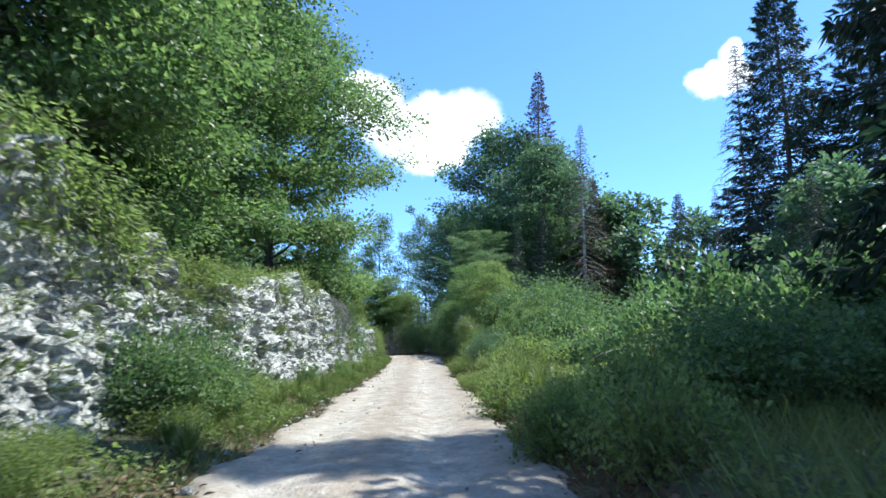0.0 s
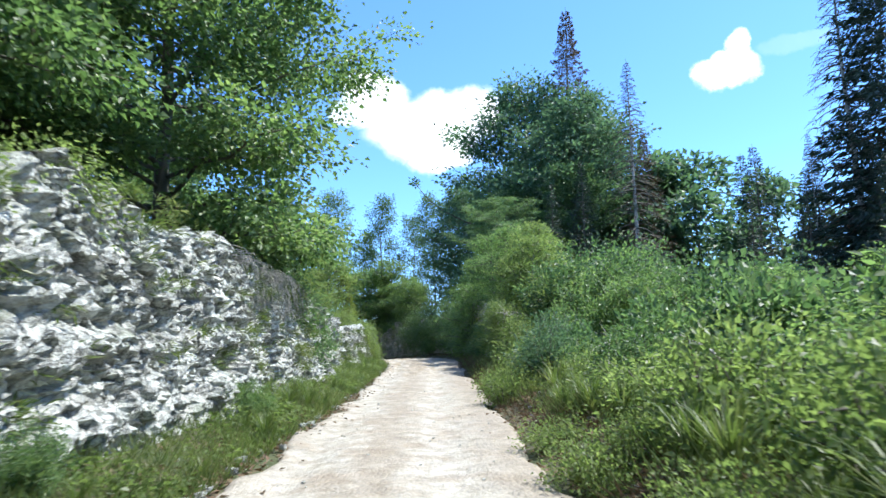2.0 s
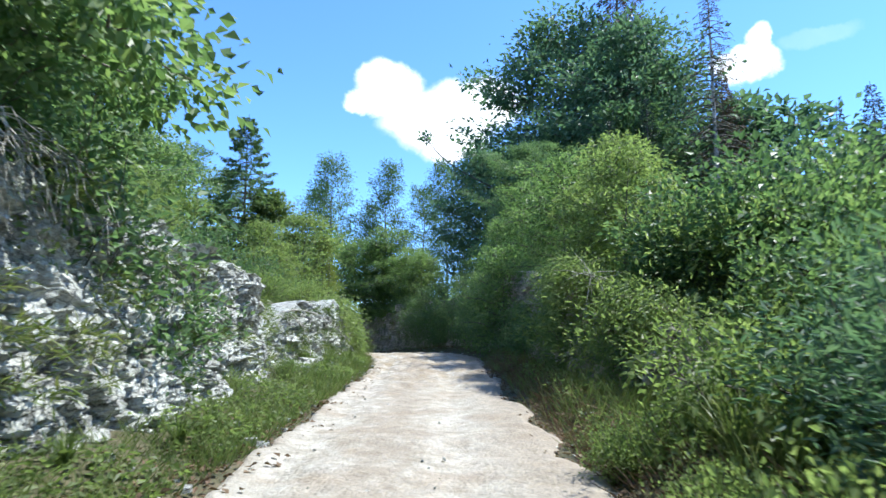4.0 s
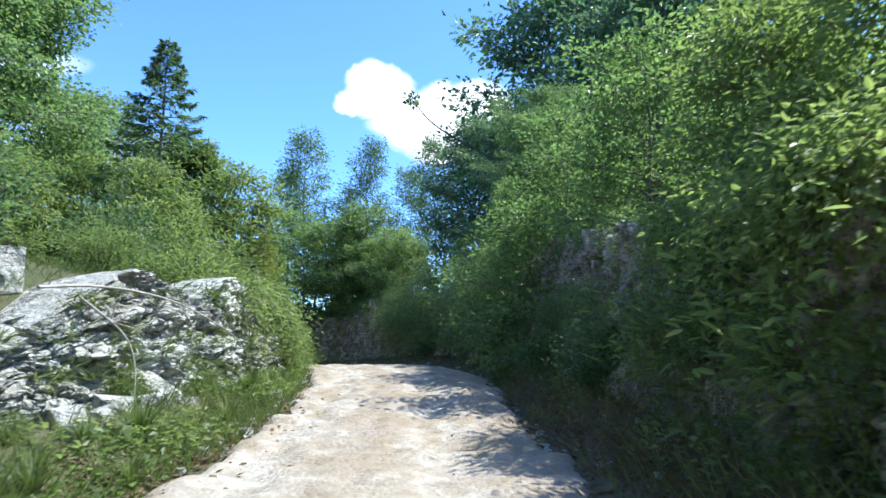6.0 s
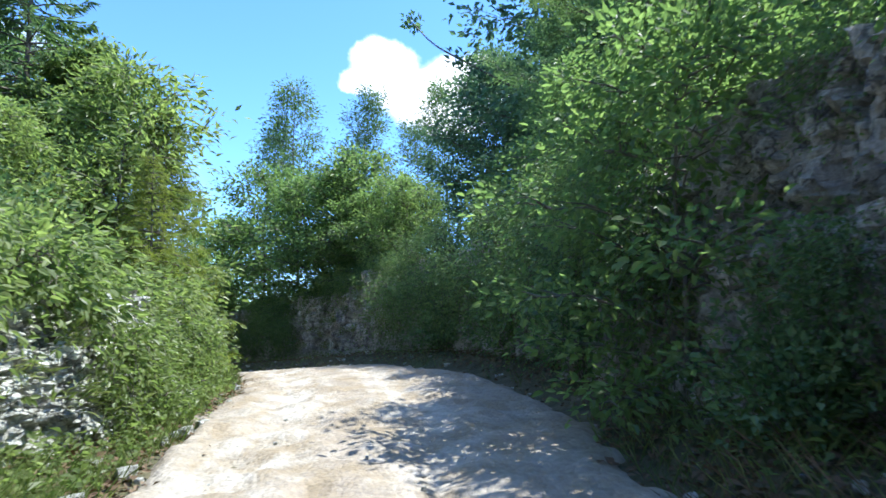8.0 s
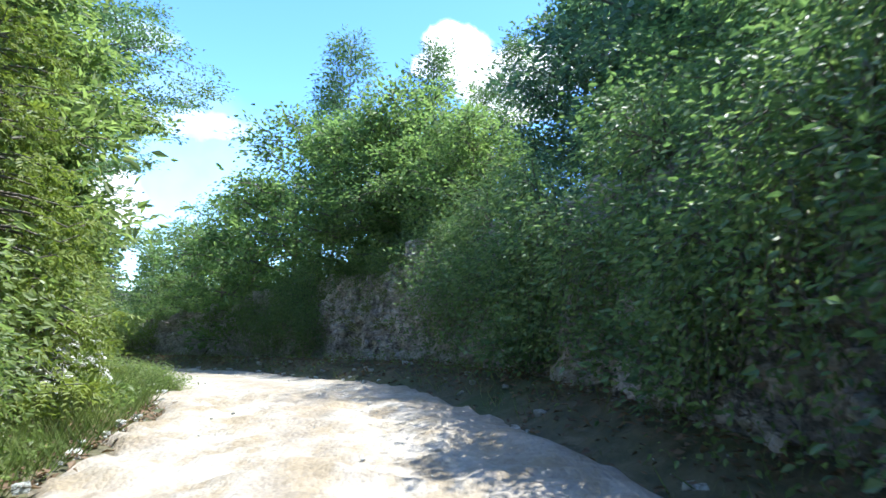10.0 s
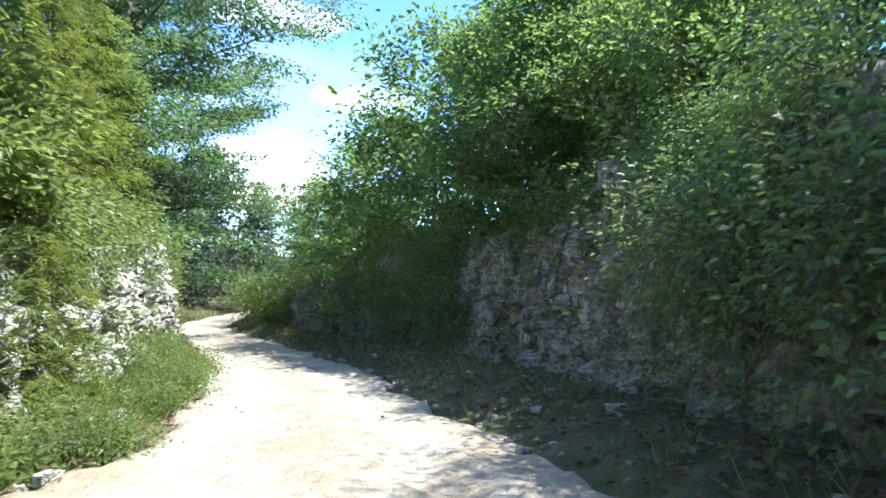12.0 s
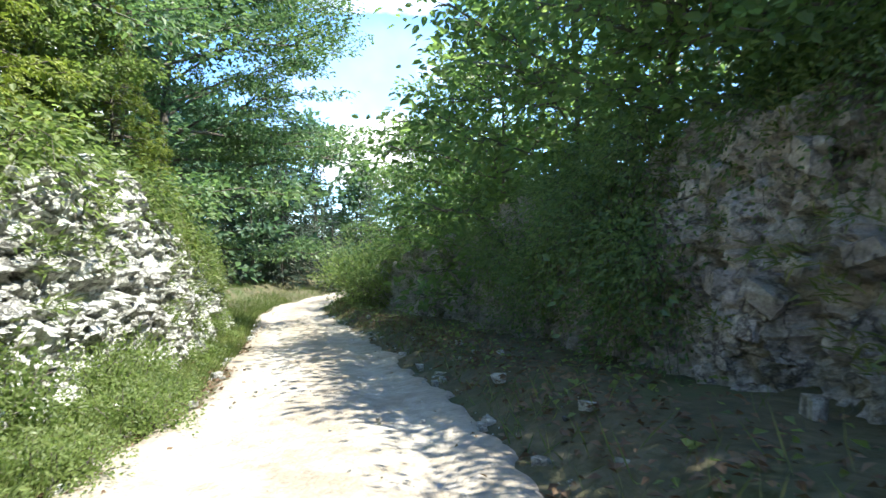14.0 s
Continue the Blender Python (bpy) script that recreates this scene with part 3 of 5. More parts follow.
def hash01(i, j, k, seed):
    h = (i * 374761393 + j * 668265263 + k * 2147483647 + seed * 1274126177) & 0xFFFFFFFF
    h = ((h ^ (h >> 13)) * 1274126177) & 0xFFFFFFFF
    h = ((h ^ (h >> 16)) * 2246822519) & 0xFFFFFFFF
    return ((h ^ (h >> 15)) & 0xFFFFFF) / float(0xFFFFFF)


def cells(P, seed=0):
    """Random value of the nearest cell, the gap to the next one, and the slope of its face."""
    I = np.floor(P).astype(np.int64)
    f1, f2, val, tilt = np.full(len(P), 9.0), np.full(len(P), 9.0), np.zeros(len(P)), np.zeros(len(P))
    for dx in (-1, 0, 1):
        for dy in (-1, 0, 1):
            for dz in (-1, 0, 1):
                a, b, c = I[:, 0] + dx, I[:, 1] + dy, I[:, 2] + dz
                q = np.stack([a + hash01(a, b, c, seed + 1), b + hash01(a, b, c, seed + 2), c + hash01(a, b, c, seed + 3)], 1)
                dist = np.linalg.norm(P - q, axis=1)
                near = dist < f1
                f2 = np.where(near, f1, np.minimum(f2, dist))
                val = np.where(near, hash01(a, b, c, seed + 4), val)
                lean = (P[:, 0] - q[:, 0]) * (hash01(a, b, c, seed + 5) - 0.5) + (P[:, 2] - q[:, 2]) * (hash01(a, b, c, seed + 6) - 0.5)
                tilt = np.where(near, lean, tilt)
                f1 = np.where(near, dist, f1)
    return val, f2 - f1, tilt


# heights of the two rock walls over the road, and how far their feet stand from its middle
LEFT_H = [(-40, 3.4), (6.5, 3.5), (7.6, 3.1), (9.4, 2.75), (11, 2.6), (15, 2.75), (18, 2.95), (19.4, 3.4), (21, 3.45), (22.4, 3.2), (26, 2.9), (29, 2.85), (30.5, 2.5), (33, 2.35), (34.3, 1.9), (36.4, 1.75), (37.6, 1.35), (38.6, 1.4), (40.4, 1.85), (44, 1.55), (47, 1.35), (50, 1.25), (54, 1.3), (58, 1.7), (63, 2.4), (68, 2.85), (72, 2.5), (77, 2.0), (80, 1.6), (84, 1.2), (95, 0.8), (140, 0.6)]
LEFT_D = [(-40, 3.7), (10, 3.4), (15, 3.1), (20, 2.75), (30, 2.6), (33, 2.55), (36, 2.7), (37.6, 3.3), (39.2, 2.95), (42, 2.4), (44, 2.2), (49, 2.1), (52, 2.4), (58, 2.7), (63, 2.75), (66, 2.5), (70, 2.2), (78, 2.2), (84, 2.8), (140, 4)]
RIGHT_H = [(-40, 0.0), (26, 0.0), (28.5, 0.4), (30.5, 1.1), (33, 1.6), (36, 1.85), (38, 2.1), (40, 2.4), (43, 2.9), (46, 3.3), (56, 3.0), (60, 3.0), (64, 2.7), (72, 2.9), (80, 2.4), (88, 2.0), (100, 1.0), (140, 0.6)]
RIGHT_D = [(-40, 3.6), (30, 3.4), (40, 3.2), (50, 3.4), (60, 3.6), (68, 3.7), (85, 3.4), (140, 3.6)]
EDGE_LEFT = [(-40, 1.65), (10, 1.65), (22, 1.5), (36, 1.33), (42, 1.32), (45, 1.6), (50, 1.9), (57, 1.85), (61, 1.6), (66, 1.7), (75, 1.8), (87, 1.5), (120, 1.5)]
EDGE_RIGHT = [(-40, 2.2), (40, 2.15), (45, 2.4), (50, 2.7), (56, 2.2), (61, 1.6), (77, 1.45), (120, 1.4)]
table = lambda rows, s: np.interp(s, [r[0] for r in rows], [r[1] for r in rows])


def smooth(a, b, x):
    t = np.clip((x - a) / (b - a), 0, 1)
    return t * t * (3 - 2 * t)


def ground_z(x, y):
    s, d, z = beside(x, y)
    P = np.stack([np.asarray(x, float).ravel(), np.asarray(y, float).ravel(), np.zeros(len(s))], 1)
    n = 0.5 * vnoise(P * 0.13, 5) + 0.25 * vnoise(P * 0.4, 6)
    rough = 0.05 * vnoise(P * 1.3, 7)
    lw, lh = table(LEFT_D, s) + 1.0, table(LEFT_H, s)
    rw, rh = table(RIGHT_D, s) + 1.0, table(RIGHT_H, s - 0.9 * np.clip(d - 7, 0, 20))
    side = np.where(d < 0, lw, rw)
    high = np.where(d < 0, lh, rh)
    a = np.abs(d)
    rim = np.where(d < 0, table(EDGE_LEFT, s), table(EDGE_RIGHT, s))
    verge = np.where(d < 0, 0.3, 0.38) * smooth(rim - 0.05, rim + np.where(d < 0, 1.3, 0.7), a)
    step = smooth(side - 0.25, side + 0.25, a) * np.maximum(high - 0.25, 0)
    back = np.clip(a - side, 0, 60)
    slope = np.where(d < 0, 0.16 - 0.15 * smooth(74, 92, s), 0.02 + 0.1 * smooth(44, 74, s - 0.9 * back) - 0.09 * smooth(74, 92, s)) * np.minimum(back, 45)
    return z - 0.05 + verge + step + slope + n * smooth(0.3, 6, back) * 0.9 + rough * smooth(rim, rim + 0.5, a)


def ground_at(x, y):
    return float(ground_z([x], [y])[0])


def build_ground():
    fine_x, fine_y = np.arange(-44, 40.01, 0.5), np.arange(-14, 104.01, 0.5)
    far = np.cumsum(1.0 * 1.32 ** np.arange(26))
    xs = np.concatenate([(-44 - far)[::-1], fine_x, 40 + far])
    ys = np.concatenate([(-14 - far)[::-1], fine_y, 104 + far])
    X, Y = np.meshgrid(xs, ys, indexing="ij")
    Z = ground_z(X.ravel(), Y.ravel())
    nx, ny = len(xs), len(ys)
    i, j = np.meshgrid(np.arange(nx - 1), np.arange(ny - 1), indexing="ij")
    F = np.stack([i * ny + j, (i + 1) * ny + j, (i + 1) * ny + j + 1, i * ny + j + 1], -1).reshape(-1, 4)
    me = mesh_arrays("ground", np.stack([X.ravel(), Y.ravel(), Z], 1), F, SOIL, True)
    tagged(new("ground", me), "mossy forest floor with litter beside the gravel road", "ground", kind="structure")


def build_road():
    s = np.concatenate([np.arange(-36, 0, 0.22), np.arange(0, 70, 0.1), np.arange(70, 118, 0.22)])
    c = np.linspace(-1, 1, 41)
    p, r = on_line(s)
    S, C = np.meshgrid(s, c, indexing="ij")
    edge = 1.98 + 0.22 * vnoise(np.stack([S.ravel() * 0.9, np.sign(C.ravel()) * 7, S.ravel() * 0], 1), 11).reshape(S.shape) + 0.1 * vnoise(np.stack([S.ravel() * 3.1, np.sign(C.ravel()) * 7, S.ravel() * 0], 1), 12).reshape(S.shape)
    edge = np.where(C < 0, table(EDGE_LEFT, S), table(EDGE_RIGHT, S)) + edge - 1.98
    D = C * edge
    X, Y = p[:, None, 0] + r[:, None, 0] * D, p[:, None, 1] + r[:, None, 1] * D
    Q = np.stack([X.ravel(), Y.ravel(), X.ravel() * 0], 1)
    rut = -0.05 * np.exp(-((np.abs(D) - 0.85) / 0.28) ** 2)
    stony = 0.2 + smooth(33, 40, S) * (1 - smooth(54, 62, S))
    Q2 = Q * np.array([2.2, 3.4, 1.0])
    lumps = (0.05 * np.abs(vnoise(Q2, 15)) + 0.03 * vnoise(Q * 5.5, 16)).reshape(S.shape) * stony
    Z = p[:, None, 2] + 0.03 + rut + lumps + (0.02 * vnoise(Q * 1.1, 13) + 0.012 * vnoise(Q * 4, 14)).reshape(S.shape) - 0.14 * smooth(0.88, 1.0, np.abs(C))
    nx, ny = S.shape
    i, j = np.meshgrid(np.arange(nx - 1), np.arange(ny - 1), indexing="ij")
    F = np.stack([i * ny + j, i * ny + j + 1, (i + 1) * ny + j + 1, (i + 1) * ny + j], -1).reshape(-1, 4)[:, ::-1]
    me = mesh_arrays("road", np.stack([X.ravel(), Y.ravel(), Z.ravel()], 1), F, ROAD, True)
    me.attributes.new("stony", "FLOAT", "POINT").data.foreach_set("value", np.clip(stony - 0.2, 0, 1).ravel().astype(np.float32))
    me.attributes.new("across", "FLOAT", "POINT").data.foreach_set("value", D.ravel().astype(np.float32))
    tagged(new("road", me), "pale rutted limestone gravel forest road", "road", kind="structure")


def rock_wall(name, label, side, D, H, s0, s1, mat, seed, step=0.058, upright=1.0, blocks=1.0, beds=0.07, layer=1.0):
    """A cut face of bedded limestone along the road, broken into blocks, its top turned back into the bank."""
    s = np.arange(s0, s1, step)
    v = np.concatenate([np.linspace(0, 1, 74), 1 + np.linspace(0.04, 1, 9)])
    S, V = np.meshgrid(s, v, indexing="ij")
    p, r = on_line(S)
    h = table(H, S) + 0.34 * vnoise(np.stack([S.ravel() * 0.7, S.ravel() * 0, S.ravel() * 0 + seed], 1), seed).reshape(S.shape) + 0.15 * vnoise(np.stack([S.ravel() * 2.6, S.ravel() * 0, S.ravel() * 0 + seed], 1), seed + 1).reshape(S.shape)
    h = np.maximum(h, 0.25)
    up, over = np.minimum(V, 1), np.maximum(V - 1, 0)
    z = -0.25 + (h + 0.25) * up - 0.35 * over ** 2
    d = table(D, S) + 0.35 * up + 1.5 * over + 1.3 * (1 - smooth(s0, s0 + 2.5, S) * (1 - smooth(s1 - 2.5, s1, S)))
    Q = np.stack([S.ravel(), d.ravel() * 1.5, z.ravel()], 1)
    Q = Q + 0.12 * np.stack([vnoise(Q * 1.7, seed + 7), vnoise(Q * 1.7, seed + 8), vnoise(Q * 1.7, seed + 9)], 1)
    Q = Q * np.array([upright, 1, 1 / upright])
    val, gap, tilt = cells(Q * np.array([0.9, 0.5, 0.75]), seed + 20)
    val2, gap2, tilt2 = cells(Q * np.array([3.0, 1.3, 2.7]), seed + 30)
    val3, gap3, tilt3 = cells(Q * np.array([5.6, 2.8, 8.6 * layer]), seed + 60)
    val4, gap4, tilt4 = cells(Q * np.array([11.0, 5.0, 16.0 * layer]), seed + 70)
    push = 0.22 * (val - 0.5) + 0.07 * tilt + blocks * (0.13 * (val2 - 0.5) + 0.03 * tilt2) + 0.12 * (val3 - 0.5) + 0.02 * tilt3 + 0.065 * (val4 - 0.5)
    push -= 0.11 * (1 - smooth(0, 0.07, gap)) + 0.055 * blocks * (1 - smooth(0, 0.08, gap2)) + 0.04 * (1 - smooth(0, 0.12, gap3))
    push += 0.3 * vnoise(Q * 0.35, seed + 3)
    # ledges of the beds, and the weathered skin
    push += beds * np.tanh(4 * vnoise(Q * np.array([0.35, 0.2, 3.0]), seed + 11)) + 0.03 * vnoise(Q * 4.5, seed + 12) + 0.018 * vnoise(Q * 10, seed + 13)
    push = push.reshape(S.shape) * (1 - 0.6 * np.clip(over, 0, 1))
    # a little sideways shift breaks the mesh's rows
    d = d - push
    z = z + 0.14 * (val.reshape(S.shape) - 0.5) * up ** 3 + 0.3 * push * over
    X, Y = p[..., 0] + side * r[..., 0] * d, p[..., 1] + side * r[..., 1] * d
    Z = p[..., 2] + z
    nx, ny = S.shape
    i, j = np.meshgrid(np.arange(nx - 1), np.arange(ny - 1), indexing="ij")
    F = np.stack([i * ny + j, (i + 1) * ny + j, (i + 1) * ny + j + 1, i * ny + j + 1], -1).reshape(-1, 4)
    if side > 0:
        F = F[:, ::-1]
    me = mesh_arrays(name, np.stack([X.ravel(), Y.ravel(), Z.ravel()], 1), F, mat)
    return tagged(new(name, me), label, "rock wall", kind="structure")


build_ground()
build_road()
WALL_LEFT = rock_wall("rock_wall_left", "sunlit pale limestone cut face with cracks and moss", -1, LEFT_D, LEFT_H, -3, 88, ROCK, 40, upright=0.85, beds=0.06)
WALL_RIGHT = rock_wall("rock_wall_right", "shaded grey blocky limestone cliff below hanging shrubs", 1, RIGHT_D, RIGHT_H, 27.0, 90, ROCK_GREY, 80, upright=1.3, blocks=2.2, beds=0.02, layer=0.6)


# ---- trees ----
def place(ob, x, y, turn=0.0, scale=1.0, sink=0.0, tall=1.0):
    ob.matrix_basis = Matrix.LocRotScale((x, y, ground_at(x, y) - sink), Euler((0, 0, radians(turn))), (scale, scale, scale * tall))
    return ob


def again(ob, x, y, turn, scale=1.0, sink=0.0, tall=1.0, label=""):
    c = copy_thing(ob, Matrix())
    place(c, x, y, turn, scale, sink, tall)
    return tagged(c, label)



big = broadleaf("beech_tree", "tall green beech with layered sunlit foliage above the rock wall", 1, 14.5, 4.6, 0.05, 66, 76, 0.155, 0.4, mat=LEAF_SUN, spread=0.4, flat=0.6, r=0.24)
place(big, -8.1, 28.2, 155)
again(big, -9.5, 20.5, 140, 0.95)
again(big, -8.6, 10.5, 250, 0.9)
again(big, -12.5, 14.0, 30, 1.1)

deep = broadleaf("maple_tree", "dense dark green maple with a broad rounded crown", 2, 23.0, 6.4, 0.06, 84, 13, 0.41, mat=LEAF_COOL, spread=0.62, flat=0.75, r=0.3)
place(deep, 7.4, 71, 0, 1.06)
MAPLE = deep
again(deep, 13.5, 71, 120, 0.9)
again(big, -23.4, 57.0, 60, 1.2, label="tall dark beech on the slope above the rocks")
again(big, -25.5, 50.5, 200, 1.15, label="tall dark beech on the slope above the rocks")
again(deep, 1.5, 79, 240, 0.7)

bright = broadleaf("hornbeam_tree", "bright yellow green hornbeam leafy down to the ground", 3, 9.5, 2.4, 0.03, 40, 60, 0.15, mat=LEAF_YELLOW, spread=0.32, flat=0.4, r=0.12, fine=True)
place(bright, -11.0, 55.4, 0, 0.76)
again(bright, -17.6, 62.9, 200, 0.6)

arching = broadleaf("beech_tree", "dark beech with long boughs reaching over the road", 4, 15.0, 6.2, 0.14, 42, 72, 0.155, mat=LEAF, spread=0.42, flat=0.17, r=0.24, lean=(0.1, 0.08))
place(arching, -23.2, 67.2)
again(arching, -27.5, 71, 50, 1.0)
again(arching, 4.4, 57.6, 120, 0.6, label="layered beech in the woods above the cliff")
again(deep, 10.8, 64, 120, 0.85)
again(deep, 6.8, 64.8, 210, 0.42)

ash = broadleaf("ash_tree", "slim ash with a pale straight trunk on top of the cliff", 15, 13.0, 3.1, 0.3, 40, 17, 0.27, 0.3, mat=LEAF, spread=0.4, flat=0.45, r=0.13)
place(ash, 4.2, 65.4, 0, 0.9)
for x, y, a, k in [(5.6, 64.4, 130, 0.85), (9.0, 59.6, 220, 0.9), ]:
    again(ash, x, y, a, k)
# added shadow casters, unseen from the road, for the shade at its start
for x, y, a, k in [(7.4, 0.6, 190, 1.1), (11.6, 2.5, 280, 1.2), (9.8, 6.0, 80, 1.1)]:
    again(ash, x, y, a, k, label="tall unseen ash added to shade the road")

alder = broadleaf("alder_tree", "slender young alder with small glossy leaves", 5, 5.6, 1.9, 0.06, 30, 16, 0.145, 0.3, mat=LEAF_LIT, spread=0.32, flat=0.5, r=0.06, fine=True)
place(alder, 0.75, 46.0, 75, 0.7)
for x, y, a, k in [(4.2, 40.5, 40, 0.6), (3.2, 45, 90, 0.7), (2.4, 42.4, 250, 0.7), (2.6, 50.5, 140, 0.65), (1.2, 56.0, 200, 0.7), (1.3, 52.8, 20, 0.6), (2.0, 48, 270, 0.7), (-0.4, 57.8, 320, 0.4), (1.0, 59.5, 60, 0.5), (-3.0, 62.6, 110, 0.55), (-4.4, 64.4, 300, 0.7), (-6.8, 66.4, 40, 1.0), (-4.6, 65.6, 10, 0.6), (-7.9, 67.4, 130, 1.05), (-5.7, 66.2, 20, 1.15),
                   (-9.2, 68.4, 70, 1.05), (-11.5, 70.3, 160, 1.3), (-14.2, 72.2, 230, 1.3), (-17.2, 75.2, 280, 1.0), (-20.6, 78.2, 340, 0.95), (-24.6, 81.4, 60, 0.85), (7.4, 15.6, 30, 0.45), (5.4, 23.6, 110, 0.4), (8.6, 20.0, 200, 0.5), (4.6, 28.6, 290, 0.45), (9.6, 26.0, 330, 0.55)]:
    again(alder, x, y, a, k)
for s, d, a, k in [(59.4, 5.0, 50, 0.6), (60.8, 5.3, 170, 0.72), (62.4, 5.0, 260, 0.68), (64.0, 5.4, 20, 0.75)]:
    p, r = on_line(s)
    again(alder, p[0] + r[0] * d, p[1] + r[1] * d, a, k)

young = broadleaf("willow_tree", "young light green willow growing behind the rocks", 6, 7.0, 2.1, 0.05, 26, 16, 0.24, 0.2, mat=LEAF_YELLOW, spread=0.36, flat=0.5, r=0.07)
place(young, -8.7, 52.4, 0, 0.8)
for x, y, a, k in [(-12.5, 45, 80, 0.55), (-9.4, 50.0, 160, 0.5), (-14.5, 50, 220, 0.6), (-10.5, 40, 290, 0.45), (-16.5, 57, 30, 0.9), (-8.6, 46.5, 60, 0.5), (2.8, 36.8, 0, 0.5), (3.4, 39.2, 110, 0.6), (2.4, 38.2, 160, 0.42)]:
    again(young, x, y, a, k)

pine = broadleaf("pine_tree", "tall thin pine with a sparse blue green top", 7, 22.0, 2.3, 0.36, 36, 13, 0.34, 0.17, NEEDLE_FRESH, 0.45, 0.75, 0.15)
place(pine, -15.2, 90)
for x, y, a, k in [(-9.5, 91, 70, 0.92), (-18.5, 93, 150, 0.95), (-5.5, 92, 210, 0.8), (-2.5, 88, 300, 0.85), (1.5, 84, 20, 0.9), (-12.5, 95, 100, 0.85), (5.2, 82, 200, 0.9), (8, 80, 260, 0.9)]:
    again(pine, x, y, a, k)

fir = spruce("spruce_tree", "young fresh green spruce with a pointed top", 8, 10.8, 3.5, 0.32, 105, NEEDLE_FRESH, size=0.36)
place(fir, -12.1, 54.3)
again(fir, -14.5, 43, 100, 0.7)
for x, y, a, k in [(-39, 95, 10, 0.95), (-43, 100, 70, 0.85), (-37, 99, 200, 0.75), (-40, 104, 150, 0.95), (-35.5, 102, 300, 0.8)]:
    again(fir, x, y, a, k)
feather = spruce("spruce_tree", "young yellow green spruce with feathery drooping boughs", 14, 6.4, 1.75, 0.21, 20, NEEDLE_SUN, low=0.03, size=0.36, frond=6)
place(feather, -9.2, 53.6, 0, 0.62)
again(feather, -6.7, 50.2, 70, 0.6)
again(feather, -7.4, 52.0, 20, 0.85)
again(feather, -11.9, 58.0, 250, 0.6)
again(feather, -10.3, 56.2, 190, 0.5)
again(feather, -10.6, 57.4, 140, 0.5)
again(feather, -14.6, 60.2, 210, 0.75)
again(feather, -15.9, 61.2, 300, 1.05)
again(feather, -17.9, 64.6, 30, 0.65)
again(feather, -19.6, 66.4, 130, 0.5)
tall = spruce("spruce_tree", "huge dark spruce with drooping branches", 9, 34, 8.2, 0.42, 100, NEEDLE, size=0.68)
place(tall, 29.5, 50)
again(tall, 35, 46, 90, 1.05)
again(tall, 11.0, 10.2, 200, 0.52, tall=1.6, label="dark slender spruce with drooping twigs beside the brambles")
brown = spruce("spruce_tree", "half dead spruce with thin brown top", 10, 30, 5.8, 0.45, 70, DRY, size=0.45)
place(brown, 11.3, 68)
again(brown, 15.2, 60, 140, 0.5)
dead = spruce("dead_spruce", "bare dead spruce with bleached hanging twigs", 11, 27, 4.8, 0.5, 70, dead=True, category="dead tree")
place(dead, 26.5, 52)
again(dead, 13.4, 56.5, 120, 0.72)
again(dead, 24.4, 53.2, 220, 0.5)
small = spruce("spruce_tree", "mid-sized dark spruce at the forest edge", 12, 14, 2.8, 0.36, 25, NEEDLE, size=0.4)
place(small, 17.5, 64)
for x, y, a, k in [(16.4, 26, 200, 0.6), (19.2, 31, 20, 0.7), (15.6, 34, 110, 0.55), (21.5, 37, 290, 0.75), (18.4, 20.5, 70, 0.65), (-35.5, 88, 20, 0.5), (-37.5, 85.5, 100, 0.55), (-39.5, 90.5, 180, 0.6), (-41.5, 87, 260, 0.6), (-36.5, 93, 320, 0.55), (-33.0, 96, 60, 0.5), (-30.5, 98, 140, 0.5), (-38.2, 81.5, 220, 0.5), (-43.5, 95, 10, 0.7), (6.6, 53.0, 150, 0.62), (9.2, 55.5, 80, 0.75), (22, 50, 70, 0.7), (24.6, 47, 160, 0.75), (27.5, 44, 250, 0.8), (31, 42, 340, 0.9), (20.5, 54, 130, 0.65), (33.5, 38, 30, 0.9), (26, 49.5, 300, 0.9), (23, 58, 40, 1.0), (20, 70, 120, 1.2), (26, 66, 200, 1.1), (30, 62, 260, 1.0), (15.5, 74, 10, 1.3), (-40, 88, 50, 1.0), (-44, 84, 90, 1.1), (-47, 92, 200, 1.2)]:
    again(small, x, y, a, k)

# the woods farther off
wood = broadleaf("woodland_tree", "green broadleaf tree in the woods farther off", 13, 11.0, 3.4, 0.1, 17, 11, 0.5, mat=LEAF_COOL, spread=0.55, flat=0.5, r=0.16)
place(wood, 14, 80)
for x, y, a, k in [(16.5, 62, 0, 1.25), (20.5, 63, 80, 1.35), (29, 66, 150, 1.2), (35, 60, 220, 1.1), (-41, 80, 40, 1.1), (-38.5, 84, 120, 0.9), (-46, 88, 190, 1.2), (-42, 93, 250, 1.1), (-36, 74, 300, 1.0), (-33, 71, 20, 1.1), (-22, 86, 70, 0.6), (-26.5, 90, 130, 0.7), (-18, 85, 210, 0.7), (-29, 96, 300, 0.8)]:
    again(wood, x, y, a, k)
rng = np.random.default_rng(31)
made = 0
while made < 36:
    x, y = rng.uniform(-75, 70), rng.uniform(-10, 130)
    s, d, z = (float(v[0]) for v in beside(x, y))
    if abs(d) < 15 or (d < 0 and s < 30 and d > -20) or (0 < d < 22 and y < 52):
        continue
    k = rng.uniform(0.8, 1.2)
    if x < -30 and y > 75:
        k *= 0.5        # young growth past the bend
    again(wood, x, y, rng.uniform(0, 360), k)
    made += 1

